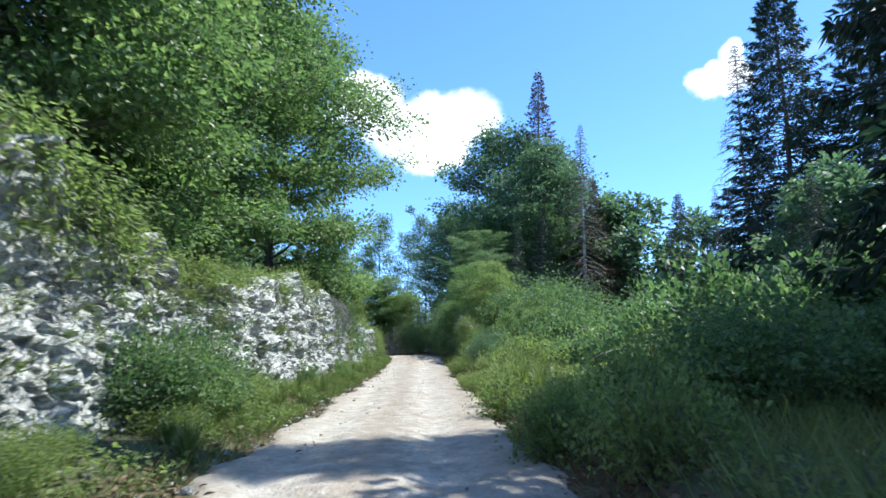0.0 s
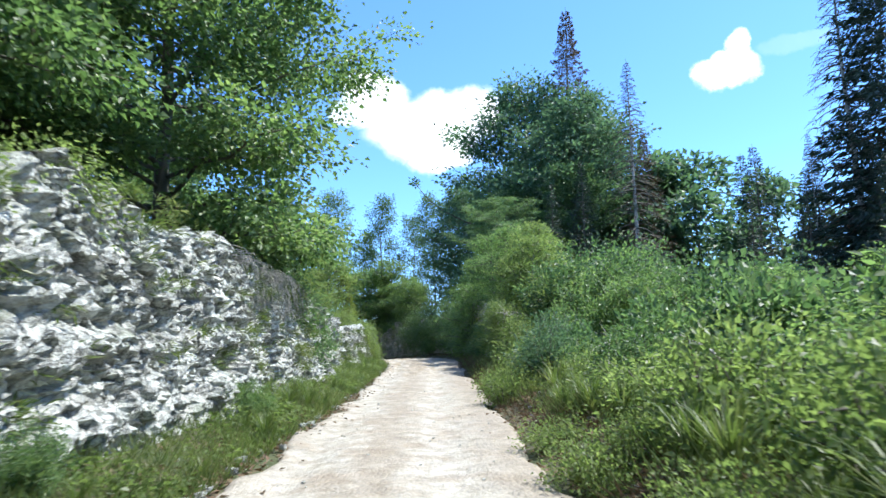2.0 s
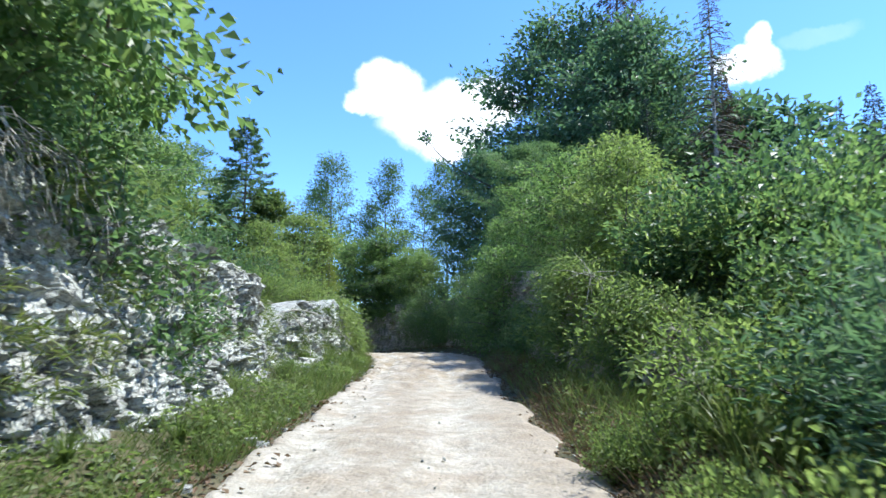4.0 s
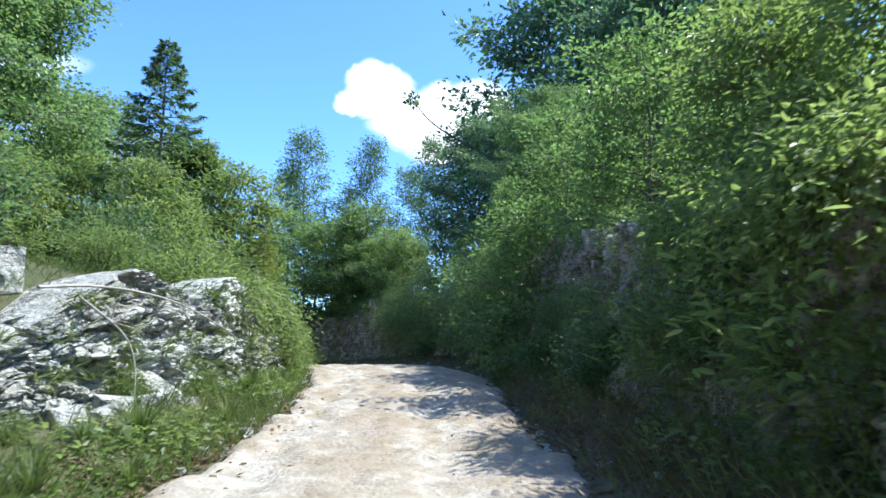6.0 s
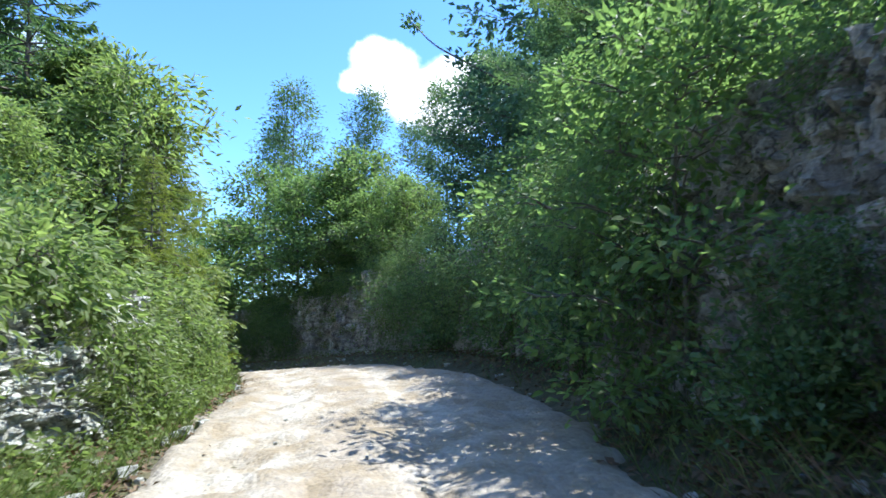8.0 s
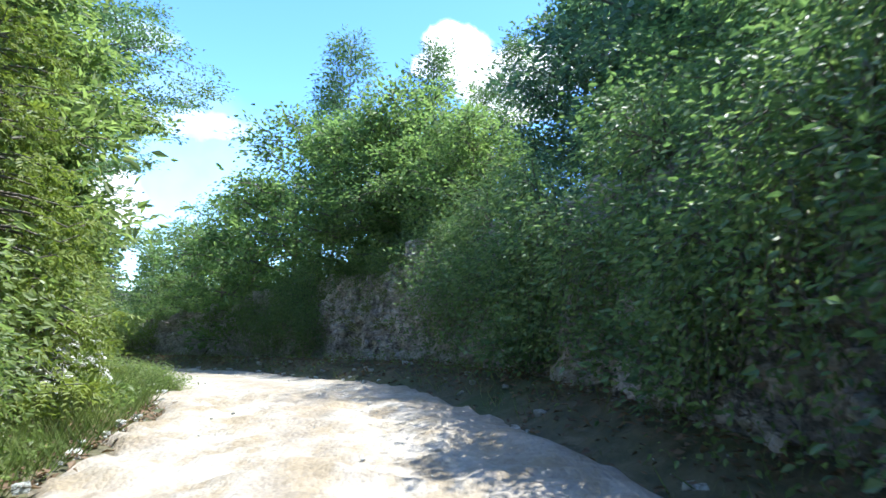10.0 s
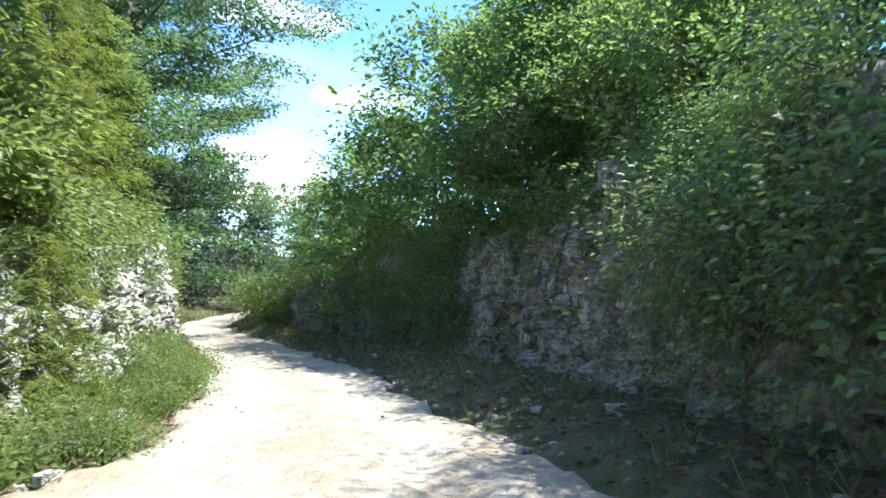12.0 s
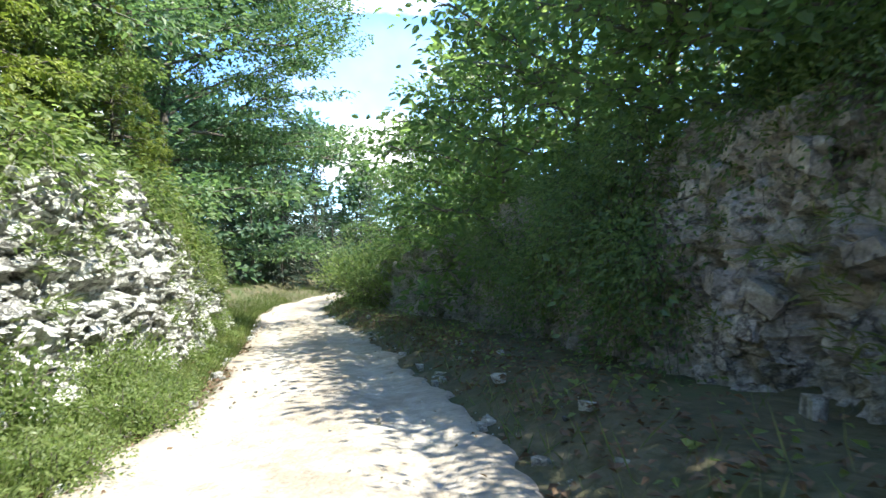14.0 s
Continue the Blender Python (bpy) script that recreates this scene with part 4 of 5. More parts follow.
# ---- shrubs ----
bramble = bush("bramble_bush", "sprawling bright green bramble beside the road", 21, 1.7, 1.7, 34, 42, 0.085, 0.38, mat=LEAF_SUN, spread=0.15, fine=False)
place(bramble, 4.6, 9)
rng = np.random.default_rng(12)
EDGE_SPOTS = []
for i in range(23):
    y = 8.5 + i * 0.98 + rng.uniform(-0.3, 0.3)
    p, r = on_line(y)
    d = float(table(EDGE_RIGHT, y)) + rng.uniform(1.35, 2.1)
    EDGE_SPOTS.append((p[0] + r[0] * d, y, rng.uniform(0, 360), rng.uniform(0.7, 1.35), rng.uniform(0.7, 1.4)))
nettle = bush("elder_bush", "dark leafy elder shrub rising among the brambles", 26, 1.1, 1.9, 22, 22, 0.16, 0.4, mat=LEAF, spread=0.27, arch=0.1, fine=False)
place(nettle, 5.8, 13.6)
for x, y, a, k, t in [(7.2, 17.8, 50, 1.1, 1.2), (4.0, 14.6, 90, 0.6, 1.1), (5.9, 18.6, 140, 0.9, 1.3), (3.9, 21.0, 190, 0.6, 1.0), (8.2, 21.5, 230, 1.3, 1.2), (4.2, 25.8, 280, 0.8, 1.3), (2.9, 28.2, 330, 0.6, 1.3), (6.0, 23.0, 10, 1.0, 1.1), (7.0, 9.5, 60, 0.9, 1.0), (9.8, 14, 100, 1.2, 1.3), (10.5, 20.5, 150, 1.3, 1.4), (3.7, 16.2, 40, 0.55, 1.2), (5.3, 11.0, 130, 0.8, 1.1), (4.6, 22.6, 220, 0.8, 1.5), (6.6, 15.0, 310, 1.2, 1.3), (3.4, 25.4, 80, 0.6, 1.2), (8.6, 13.2, 170, 1.2, 1.2)]:
    again(nettle, x, y, a, k, tall=t)
for x, y, a, k, t in [(4.3, 12.3, 30, 0.7, 0.9), (6.6, 11.5, 90, 1.0, 0.8), (5.0, 16.5, 150, 0.8, 1.2), (3.6, 18.3, 200, 0.65, 0.9), (7.6, 15, 260, 1.1, 0.9), (4.9, 20, 320, 0.9, 0.8), (3.1, 23.5, 20, 0.65, 1.2), (6.9, 20.5, 70, 1.2, 0.9),
                      (5.2, 25.0, 130, 1.0, 0.9), (2.6, 26.2, 180, 0.6, 1.0), (3.8, 30, 220, 0.9, 1.4), (6.7, 27, 280, 1.3, 0.8), (9, 18, 330, 1.2, 1.0), (9, 24, 50, 1.4, 0.8), (5.4, 32, 110, 1.3, 1.1), (8.5, 11, 90, 1.2, 0.8), (6.0, 6, 10, 0.9, 1)]:
    again(bramble, x, y, a, k, tall=t)
fresh = bush("elder_bush", "fresh yellow green elder standing out above the brambles", 28, 1.25, 1.9, 30, 24, 0.19, 0.34, mat=LEAF_LIT, spread=0.26, arch=0.15)
place(fresh, 8.66, 22.9, 0, 1.55)
for x, y, a, k in [(6.2, 16.6, 200, 0.75), (5.2, 22.4, 80, 0.7), (4.3, 18.0, 140, 0.6)]:
    again(fresh, x, y, a, k)
pale = bush("willow_bush", "pale grey green willow shrub at the roadside", 29, 0.7, 1.5, 22, 30, 0.09, 0.16, mat=LEAF_COOL, spread=0.16, arch=0.2)
place(pale, 1.75, 26.4, 0, 1.0)
again(pale, 2.2, 27.8, 120, 1.1)
again(pale, 4.0, 17.2, 40, 0.75)
for s, d, a, k, t in [(9.0, 2.95, 90, 0.58, 1.3), (10.0, 3.0, 170, 0.5, 1.2), (17.5, 2.6, 250, 0.24, 1.3), (23.0, 2.4, 60, 0.26, 1.4)]:
    p, r = on_line(s)
    again(bramble, p[0] - r[0] * d, p[1] - r[1] * d, a, k, tall=t, label="bright bramble growing up against the sunlit rock wall")
hazel = bush("hazel_bush", "tall leafy hazel shrub among the roadside growth", 22, 1.5, 2.8, 30, 16, 0.15, 0.32, mat=LEAF, spread=0.29, arch=0.2, fine=False)
place(hazel, 4.4, 33)
again(hazel, -3.95, 10.2, 70, 0.55)
again(hazel, -4.1, 8.3, 160, 0.5)
for x, y, a, k in [(8.5, 30, 40, 1.1), (11, 26, 100, 1.1), (12, 34, 170, 1.2), (2.2, 36.3, 220, 0.5), (-8.2, 40.2, 330, 0.7), (-7.8, 44, 20, 0.65), (-7.3, 47.6, 80, 0.6),
                   (-8.6, 36.8, 190, 0.8), (-8.2, 33.5, 240, 0.8), (-5.3, 29.6, 30, 0.85), (-5.1, 31.0, 190, 0.75), (-5.6, 28.2, 270, 0.8), (-5.2, 32.6, 120, 0.6), (-7.0, 14.2, 300, 0.75), (-6.8, 17.8, 10, 0.7), (-6.8, 8, 60, 0.8), (0.3, 48.6, 110, 0.6), (-0.3, 52.6, 160, 0.6), (-1.9, 55.9, 200, 0.6),
                   (15, 42, 30, 1.3), (10, 44, 80, 1.3), (7, 38, 140, 1.2), (8, 50, 250, 1.3), (-19.0, 77.0, 90, 0.7), (-15.0, 73.6, 150, 0.7), (3.2, 34.2, 300, 0.7), (3.6, 34.8, 120, 0.9), (1.9, 35.3, 60, 0.4), (-0.6, 54.2, 30, 0.6), (-1.3, 56.6, 100, 0.65), (1.0, 40.6, 60, 0.4), (0.85, 44.2, 200, 0.45)]:
    again(hazel, x, y, a, k)
scrub = bush("willow_bush", "sunlit light green willow scrub leaning over the bank", 27, 1.1, 1.5, 24, 22, 0.11, 0.17, mat=LEAF_YELLOW, spread=0.26, arch=0.5, fine=True)
for i, (s, back, k) in enumerate([(30.4, 1.0, 0.8), (31.5, 0.7, 0.9), (32.6, 0.9, 1.0), (33.7, 0.7, 1.0), (34.8, 1.0, 1.1), (35.8, 0.8, 1.15), (37.0, 0.9, 1.3), (38.2, 0.8, 1.1), (33.2, 2.3, 1.2), (35.3, 2.4, 1.4)]):
    p, r = on_line(s)
    d = float(table(RIGHT_D, s)) + back
    ob = scrub if i == 0 else copy_thing(scrub, Matrix())
    place(ob, p[0] + r[0] * d, p[1] + r[1] * d, 77 * i, k, 0.1)
for x, y, a, k in [(6.8, 15.6, 20, 1.25), (5.0, 19.2, 110, 0.85), (8.4, 22.4, 200, 1.3), (4.2, 27.0, 290, 0.9), (9.6, 17.4, 60, 1.4), (6.2, 24.6, 150, 1.0), (4.4, 12.4, 240, 0.7), (-22.4, 78.4, 30, 1.5), (-24.8, 79.8, 120, 1.7), (-26.9, 81.6, 210, 1.9), (-29.3, 84.2, 300, 2.0), (-30.8, 88.0, 50, 2.0), (-31.2, 92.5, 150, 2.0)]:
    again(scrub, x, y, a, k, label="light green willow scrub among the brambles")
for x, y, a, k in [(-6.2, 43.8, 20, 0.85), (-6.9, 42.0, 140, 0.7), (-6.3, 46.2, 250, 0.85)]:
    again(scrub, x, y, a, k, label="light green willow scrub above the rock outcrop")
low = bush("undergrowth_shrub", "low mixed herbs and seedlings at the wall foot", 23, 0.75, 0.7, 20, 30, 0.062, 0.3, mat=LEAF_YELLOW, spread=0.17, fine=False)
place(low, -4.0, 9.6)
for x, y, a, k, t in EDGE_SPOTS:
    again(low, x, y, a, k, tall=t, label="low bramble creeping towards the road edge")
rng = np.random.default_rng(77)
for i in range(92):
    s = rng.uniform(4, 80)
    left = rng.uniform() < 0.62
    p, r = on_line(s)
    d = -rng.uniform(2.45, 3.2) if left else rng.uniform(2.2, 3.0)
    if left and 46 < s < 60:
        d = -2.45
    if (not left and s > 33) or (left and 49 < s < 57):
        continue
    again(low, p[0] + r[0] * d, p[1] + r[1] * d, rng.uniform(0, 360), rng.uniform(0.22, 0.42) if left and 28 < s < 40 else rng.uniform(0.35, 0.8) if 16 < s < 47 else rng.uniform(0.4, 1.0), tall=rng.uniform(0.8, 1.5))


def hanging(name, label, seed, R=1.3, drop=1.7, stems=22, count=13, size=0.1, mat=None):
    """A shrub rooted on a ledge whose stems arch out along +x and hang down the face."""
    rng = np.random.default_rng(seed)
    root = thing(name, label, "bush")
    wood = Tubes()
    centres, outs = [], []
    for i in range(stems):
        az = rng.uniform(-1.5, 1.5)
        out = R * rng.uniform(0.35, 1.0)
        fall = drop * rng.uniform(-0.35, 1.0)
        t = np.linspace(0, 1, 7)[:, None]
        tip = np.array([math.cos(az) * out * 0.75, math.sin(az) * out * 1.25, -fall])
        L = tip * t + np.array([0, 0, 0.75]) * (t - t ** 2) * 2.2 + np.array([math.cos(az), math.sin(az), 0]) * (t - t ** 2) * 0.9
        L[1:] += rng.normal(0, 0.05, (6, 3))
        wood.add(L, 0.014, 0.004, 4)
        for u in np.linspace(0.25, 1.0, 7):
            centres.append(np.array([np.interp(u * 6, np.arange(7), L[:, c]) for c in range(3)]) + rng.normal(0, 0.09, 3))
            outs.append(unit(np.array([math.cos(az), math.sin(az), -0.4])))
    part("branchwork", wood.mesh("branchwork", BARK), root)
    part("foliage", leaves_mesh("foliage", *sprays(rng, np.array(centres), np.array(outs), count, 0.27, 0.8, size, 0.27, 0.5), mat or LEAF_SUN, True), root)
    return root


def hang_on(ob, s, side, D, H, back, turn, scale, part_way=1.0):
    p, r = on_line(s)
    d = side * (float(table(D, s)) + back)
    h = float(table(H, s)) * part_way
    a = math.degrees(math.atan2(-side * r[1], -side * r[0])) + turn
    ob.matrix_basis = Matrix.LocRotScale((p[0] + r[0] * d, p[1] + r[1] * d, p[2] + h - 0.1), Euler((0, 0, radians(a))), (scale, scale, scale))


for s, d, k, a in [(60.5, 5.4, 0.6, 20), (62.0, 5.5, 0.65, 100), (63.6, 5.4, 0.65, 170), (65.2, 5.2, 0.65, 250), (66.6, 4.4, 0.85, 300)]:
    p, r = on_line(s)
    again(hazel, p[0] + r[0] * d, p[1] + r[1] * d, a, k)
creeper = hanging("hanging_shrub", "leafy shrub hanging over the edge of the shaded cliff", 24, count=18, size=0.078)
hang_on(creeper, 37.5, 1, RIGHT_D, RIGHT_H, 0.6, 0, 0.7)
rng = np.random.default_rng(88)
spots = [38.8, 40.2, 41.5, 42.8, 44.2, 47.2, 48.4, 49.0, 49.7, 51.2, 52.6, 55.2, 57.0, 57.8, 58.4, 59.2, 60.8, 62.4, 63.6, 64.8, 66.4, 67.4, 68.4, 69.4, 70.5, 73.5, 76.5, 79.5, 83]
for s in spots:
    full = 47 < s < 59 or 66 <= s <= 71
    hang_on(copy_thing(creeper, Matrix()), s, 1, RIGHT_D, RIGHT_H, 0.45 if full else 0.8, rng.uniform(-25, 25), rng.uniform(0.5, 0.75) if s < 45 else rng.uniform(0.5, 1.0) if full else rng.uniform(0.5, 0.85))
trailing = hanging("hanging_shrub", "sunlit trailing shrub on the ledge of the rock wall", 25, 1.1, 0.8, 20, 14, 0.1, LEAF_YELLOW)
hang_on(trailing, 6.5, -1, LEFT_D, LEFT_H, 0.9, 0, 0.9)
for s in [7.6, 8.6, 9.7, 10.8, 11.9, 13.2, 14.4, 15.6, 17.4, 18.8, 25.5, 29.5, 34.5, 43.0, 43.9, 45.6, 46.8, 48.4, 50.0, 51.8, 53.5, 55.2, 57, 59, 61, 62.4, 63.6, 64.9, 66.5, 68.2, 69.5, 71.5, 74, 77, 80]:
    hang_on(copy_thing(trailing, Matrix()), s, -1, LEFT_D, LEFT_H, rng.uniform(0.75, 1.2), rng.uniform(-30, 30), rng.uniform(0.6, 1.0))

# a lower row on the ledges, and the sunny fringe over the first low cliff
for s in [31.6, 32.8, 34.2, 35.4, 36.4, 37.6, 38.8, 40.0, 41.2, 42.4, 43.6]:
    hang_on(copy_thing(creeper, Matrix()), s, 1, RIGHT_D, RIGHT_H, 0.2, rng.uniform(-25, 25), rng.uniform(0.4, 0.55), rng.uniform(0.4, 0.65))
for s in [46.6, 48.9, 51.2]:
    hang_on(copy_thing(trailing, Matrix()), s, -1, LEFT_D, LEFT_H, 0.3, rng.uniform(-25, 25), rng.uniform(0.5, 0.75), rng.uniform(0.5, 0.8))
for s in [46.2, 47.6, 48.7, 49.9, 50.9, 52.0, 53.1, 54.2, 55.0, 56.1, 57.2, 58.2, 65.9, 66.8, 67.8, 68.9, 70.1, 71.2]:
    hang_on(copy_thing(creeper, Matrix()), s, 1, RIGHT_D, RIGHT_H, 0.15, rng.uniform(-25, 25), rng.uniform(0.65, 0.95), rng.uniform(0.5, 0.75))
for s in [32.0, 33.0, 33.9, 34.8, 35.8, 36.8, 37.8, 39.0]:
    hang_on(copy_thing(trailing, Matrix()), s, 1, RIGHT_D, RIGHT_H, rng.uniform(0.45, 0.8), rng.uniform(-25, 25), rng.uniform(0.55, 0.8))
for s, turn in [(35.3, 12), (35.8, -14), (36.3, 20)]:
    hang_on(copy_thing(trailing, Matrix()), s, 1, RIGHT_D, RIGHT_H, 0.25, turn, 0.7, 1.2)
for x, y, k in [(-10.6, 59.6, 0.7), (-11.6, 60.7, 0.6), (-12.7, 61.9, 0.75), (-9.7, 58.4, 0.6), (-13.9, 63.0, 0.55), (-8.3, 56.6, 0.6)]:
    again(low, x, y, rng.uniform(0, 360), k)


# ---- grass, rubble and stones ----
def grass(name, label, seed, count, where, length, end=95, start=-2):
    rng = np.random.default_rng(seed)
    s = rng.uniform(start, end, count)
    d = where(rng, s)
    p, r = on_line(s)
    x, y = p[:, 0] + r[:, 0] * d, p[:, 1] + r[:, 1] * d
    keep = vnoise(np.stack([x * 0.6, y * 0.6, x * 0], 1), seed) + rng.uniform(-0.6, 0.6, count) > -0.35
    x, y = x[keep], y[keep]
    n = len(x)
    P = np.stack([x, y, ground_z(x, y) - 0.03], 1)
    a = rng.uniform(0, 6.283, n)
    A = unit(np.stack([np.cos(a), np.sin(a), rng.uniform(0.6, 3.2, n)], 1))
    N = unit(np.stack([-np.sin(a), np.cos(a), rng.normal(0, 0.2, n)], 1))
    L = length * rng.uniform(0.4, 1.5, n)
    me = leaves_mesh(name, P, A, N, L, 0.003 + 0.007 * L, GRASS)
    tagged(new(name, me), label, "grass", kind="stuff")


grass("grass", "unmown green and straw grass along the road edges", 51, 90000, lambda g, s: np.where(g.uniform(0, 1, len(s)) < np.where(s < 46, 0.62, 0.93), -table(EDGE_LEFT, s), table(EDGE_RIGHT, s) * np.where((s > 7) & (s < 30), 1.2, 1.0)) * (1 + np.abs(g.normal(0.03, 0.45, len(s)))), 0.29)
grass("grass", "grass tufts along the top of the rock wall", 52, 40000, lambda g, s: -table(LEFT_D, s) - 0.6 - np.abs(g.normal(0, 1.2, len(s))), 0.26)
grass("grass", "long grass among the roadside brambles", 53, 20000, lambda g, s: 2.4 + g.uniform(0, 4, len(s)), 0.45, 36)

grass("grass", "sunlit meadow grass where the road leaves the rocks", 59, 26000, lambda g, s: np.where(g.uniform(0, 1, len(s)) < 0.6, -1.4, 1.4) * (1 + np.abs(g.normal(0, 2.2, len(s)))), 0.34, 118, 82)


def grass_tuft(name, label, seed, blades, tall):
    """Long blades fanning out of one crown and bending over at their tips."""
    rng = np.random.default_rng(seed)
    a = rng.uniform(0, 6.283, blades)
    reach = rng.uniform(0.15, 0.75, blades)
    L = tall * rng.uniform(0.6, 1.15, blades)
    W = 0.003 + 0.008 * L
    out = np.stack([np.cos(a), np.sin(a), 0 * a], 1)
    across = np.stack([-np.sin(a), np.cos(a), 0 * a], 1)
    foot = out * 0.07 * rng.uniform(0, 1, (blades, 1))
    rows = []
    for u, k in [(0.0, 0.8), (0.4, 1.0), (0.75, 0.7), (1.0, 0.08)]:
        mid = foot + out * (L * reach * u ** 1.7)[:, None] + np.array([0, 0, 1.0]) * (L * (u - 0.45 * reach * u ** 3))[:, None]
        rows += [mid - across * (W * k)[:, None], mid + across * (W * k)[:, None]]
    V = np.stack(rows, 1).reshape(-1, 3)
    first = np.arange(blades)[:, None] * 8
    F = np.concatenate([first + np.array([[k, k + 1, k + 3, k + 2]]) for k in (0, 2, 4)])
    return tagged(new(name, mesh_arrays(name, V, F, GRASS)), label, "grass tuft", "grass tufts on the bank")


tuft = grass_tuft("grass_tuft", "tall bright green grass tuft arching over the raw bank", 57, 110, 0.75)
rng = np.random.default_rng(57)
for i in range(46):
    s = rng.uniform(9, 29)
    p, r = on_line(s)
    d = float(table(EDGE_RIGHT, s)) + rng.uniform(0.45, 1.7)
    place(tuft if i == 0 else copy_thing(tuft, Matrix()), p[0] + r[0] * d, p[1] + r[1] * d, rng.uniform(0, 360), rng.uniform(0.55, 1.15), 0.03)

for i in range(44):
    s = rng.uniform(7, 44)
    p, r = on_line(s)
    d = -(float(table(EDGE_LEFT, s)) + rng.uniform(0.2, 1.0))
    ob = copy_thing(tuft, Matrix())
    place(ob, p[0] + r[0] * d, p[1] + r[1] * d, rng.uniform(0, 360), rng.uniform(0.4, 0.8), 0.03)
    tagged(ob, "grass tuft on the verge below the sunlit rocks", group="grass tufts on the verge")


def dry_stalks(name, label, seed, count):
    """Dead stalks and dry twigs on the raw bank at the road's edge."""
    rng = np.random.default_rng(seed)
    s = rng.uniform(5, 44, count)
    d = table(EDGE_RIGHT, s) + np.abs(rng.normal(0.05, 0.45, count))
    p, r = on_line(s)
    x, y = p[:, 0] + r[:, 0] * d, p[:, 1] + r[:, 1] * d
    a = rng.uniform(0, 6.283, count)
    A = unit(np.stack([np.cos(a), np.sin(a), rng.uniform(0.0, 1.3, count)], 1))
    N = unit(np.stack([-np.sin(a), np.cos(a), rng.normal(0, 0.3, count)], 1))
    L = rng.uniform(0.08, 0.42, count)
    P = np.stack([x, y, ground_z(x, y) + rng.uniform(-0.02, 0.05, count)], 1)
    tagged(new(name, leaves_mesh(name, P, A, N, L, 0.003 + 0.006 * L, DRY)), label, "dry stalks", kind="stuff")


dry_stalks("dry_stalks", "dead brown stalks on the bare bank beside the road", 58, 9000)


def herbs(name, label, seed, count, where):
    """Small broad leaves of the ground cover, in patches."""
    rng = np.random.default_rng(seed)
    s = rng.uniform(0, 86, count)
    d = where(rng, s)
    p, r = on_line(s)
    x, y = p[:, 0] + r[:, 0] * d, p[:, 1] + r[:, 1] * d
    keep = vnoise(np.stack([x * 1.1, y * 1.1, x * 0 + 3], 1), seed) + rng.uniform(-0.4, 0.4, count) > -0.15
    x, y = x[keep], y[keep]
    n = len(x)
    high = 0.05 + 0.14 * (vnoise(np.stack([x * 0.8, y * 0.8, x * 0], 1), seed + 1) + 1)
    P = np.stack([x, y, ground_z(x, y) + rng.uniform(0, 1, n) * high], 1)
    a = rng.uniform(0, 6.283, n)
    A = np.stack([np.cos(a), np.sin(a), rng.normal(0.25, 0.35, n)], 1)
    N = unit(rng.normal(0, 0.45, (n, 3)) + np.array([0, 0, 1.0]))
    L = rng.uniform(0.04, 0.11, n)
    tagged(new(name, leaves_mesh(name, P, A, N, L, L * 0.34, LEAF_YELLOW)), label, "herbs", kind="stuff")


herbs("ground_herbs", "low leafy herbs covering the road verge", 57, 70000, lambda g, s: np.where(g.uniform(0, 1, len(s)) < np.where(s < 46, 0.7, 0.94), -table(EDGE_LEFT, s) - 0.1 - np.abs(g.normal(0, 0.9, len(s))), table(EDGE_RIGHT, s) + 0.3 + np.abs(g.normal(0, 0.9, len(s)))))


def ledge_grass(name, label, seed, count, side, D, H, s0, s1):
    """Tufts rooted in the joints of a rock face."""
    rng = np.random.default_rng(seed)
    k = 44
    s = np.repeat(rng.uniform(s0, s1, count), k)
    f = np.repeat(rng.uniform(0.15, 1.02, count) ** 0.7, k)
    n = len(s)
    s = s + rng.normal(0, 0.14, n)
    p, r = on_line(s)
    d = side * (table(D, s) + 0.35 * f - 0.05 + rng.normal(0, 0.08, n))
    z = p[:, 2] + f * table(H, s) + rng.normal(0, 0.06, n)
    P = np.stack([p[:, 0] + r[:, 0] * d, p[:, 1] + r[:, 1] * d, z], 1)
    out = np.stack([-side * r[:, 0], -side * r[:, 1], np.zeros(n)], 1)
    A = unit(out * 0.8 + rng.normal(0, 0.5, (n, 3)) + np.array([0, 0, 0.25]))
    N = unit(rng.normal(0, 0.5, (n, 3)) + np.array([0, 0, 1.0]))
    L = rng.uniform(0.06, 0.22, n)
    tagged(new(name, leaves_mesh(name, P, A, N, L, 0.004 + 0.05 * L, GRASS)), label, "grass", kind="stuff")


ledge_grass("grass", "tufts of grass and herbs in the joints of the rock wall", 55, 420, -1, LEFT_D, LEFT_H, 3, 80)
ledge_grass("grass", "tufts of grass and herbs in the joints of the shaded cliff", 56, 140, 1, RIGHT_D, RIGHT_H, 39, 84)


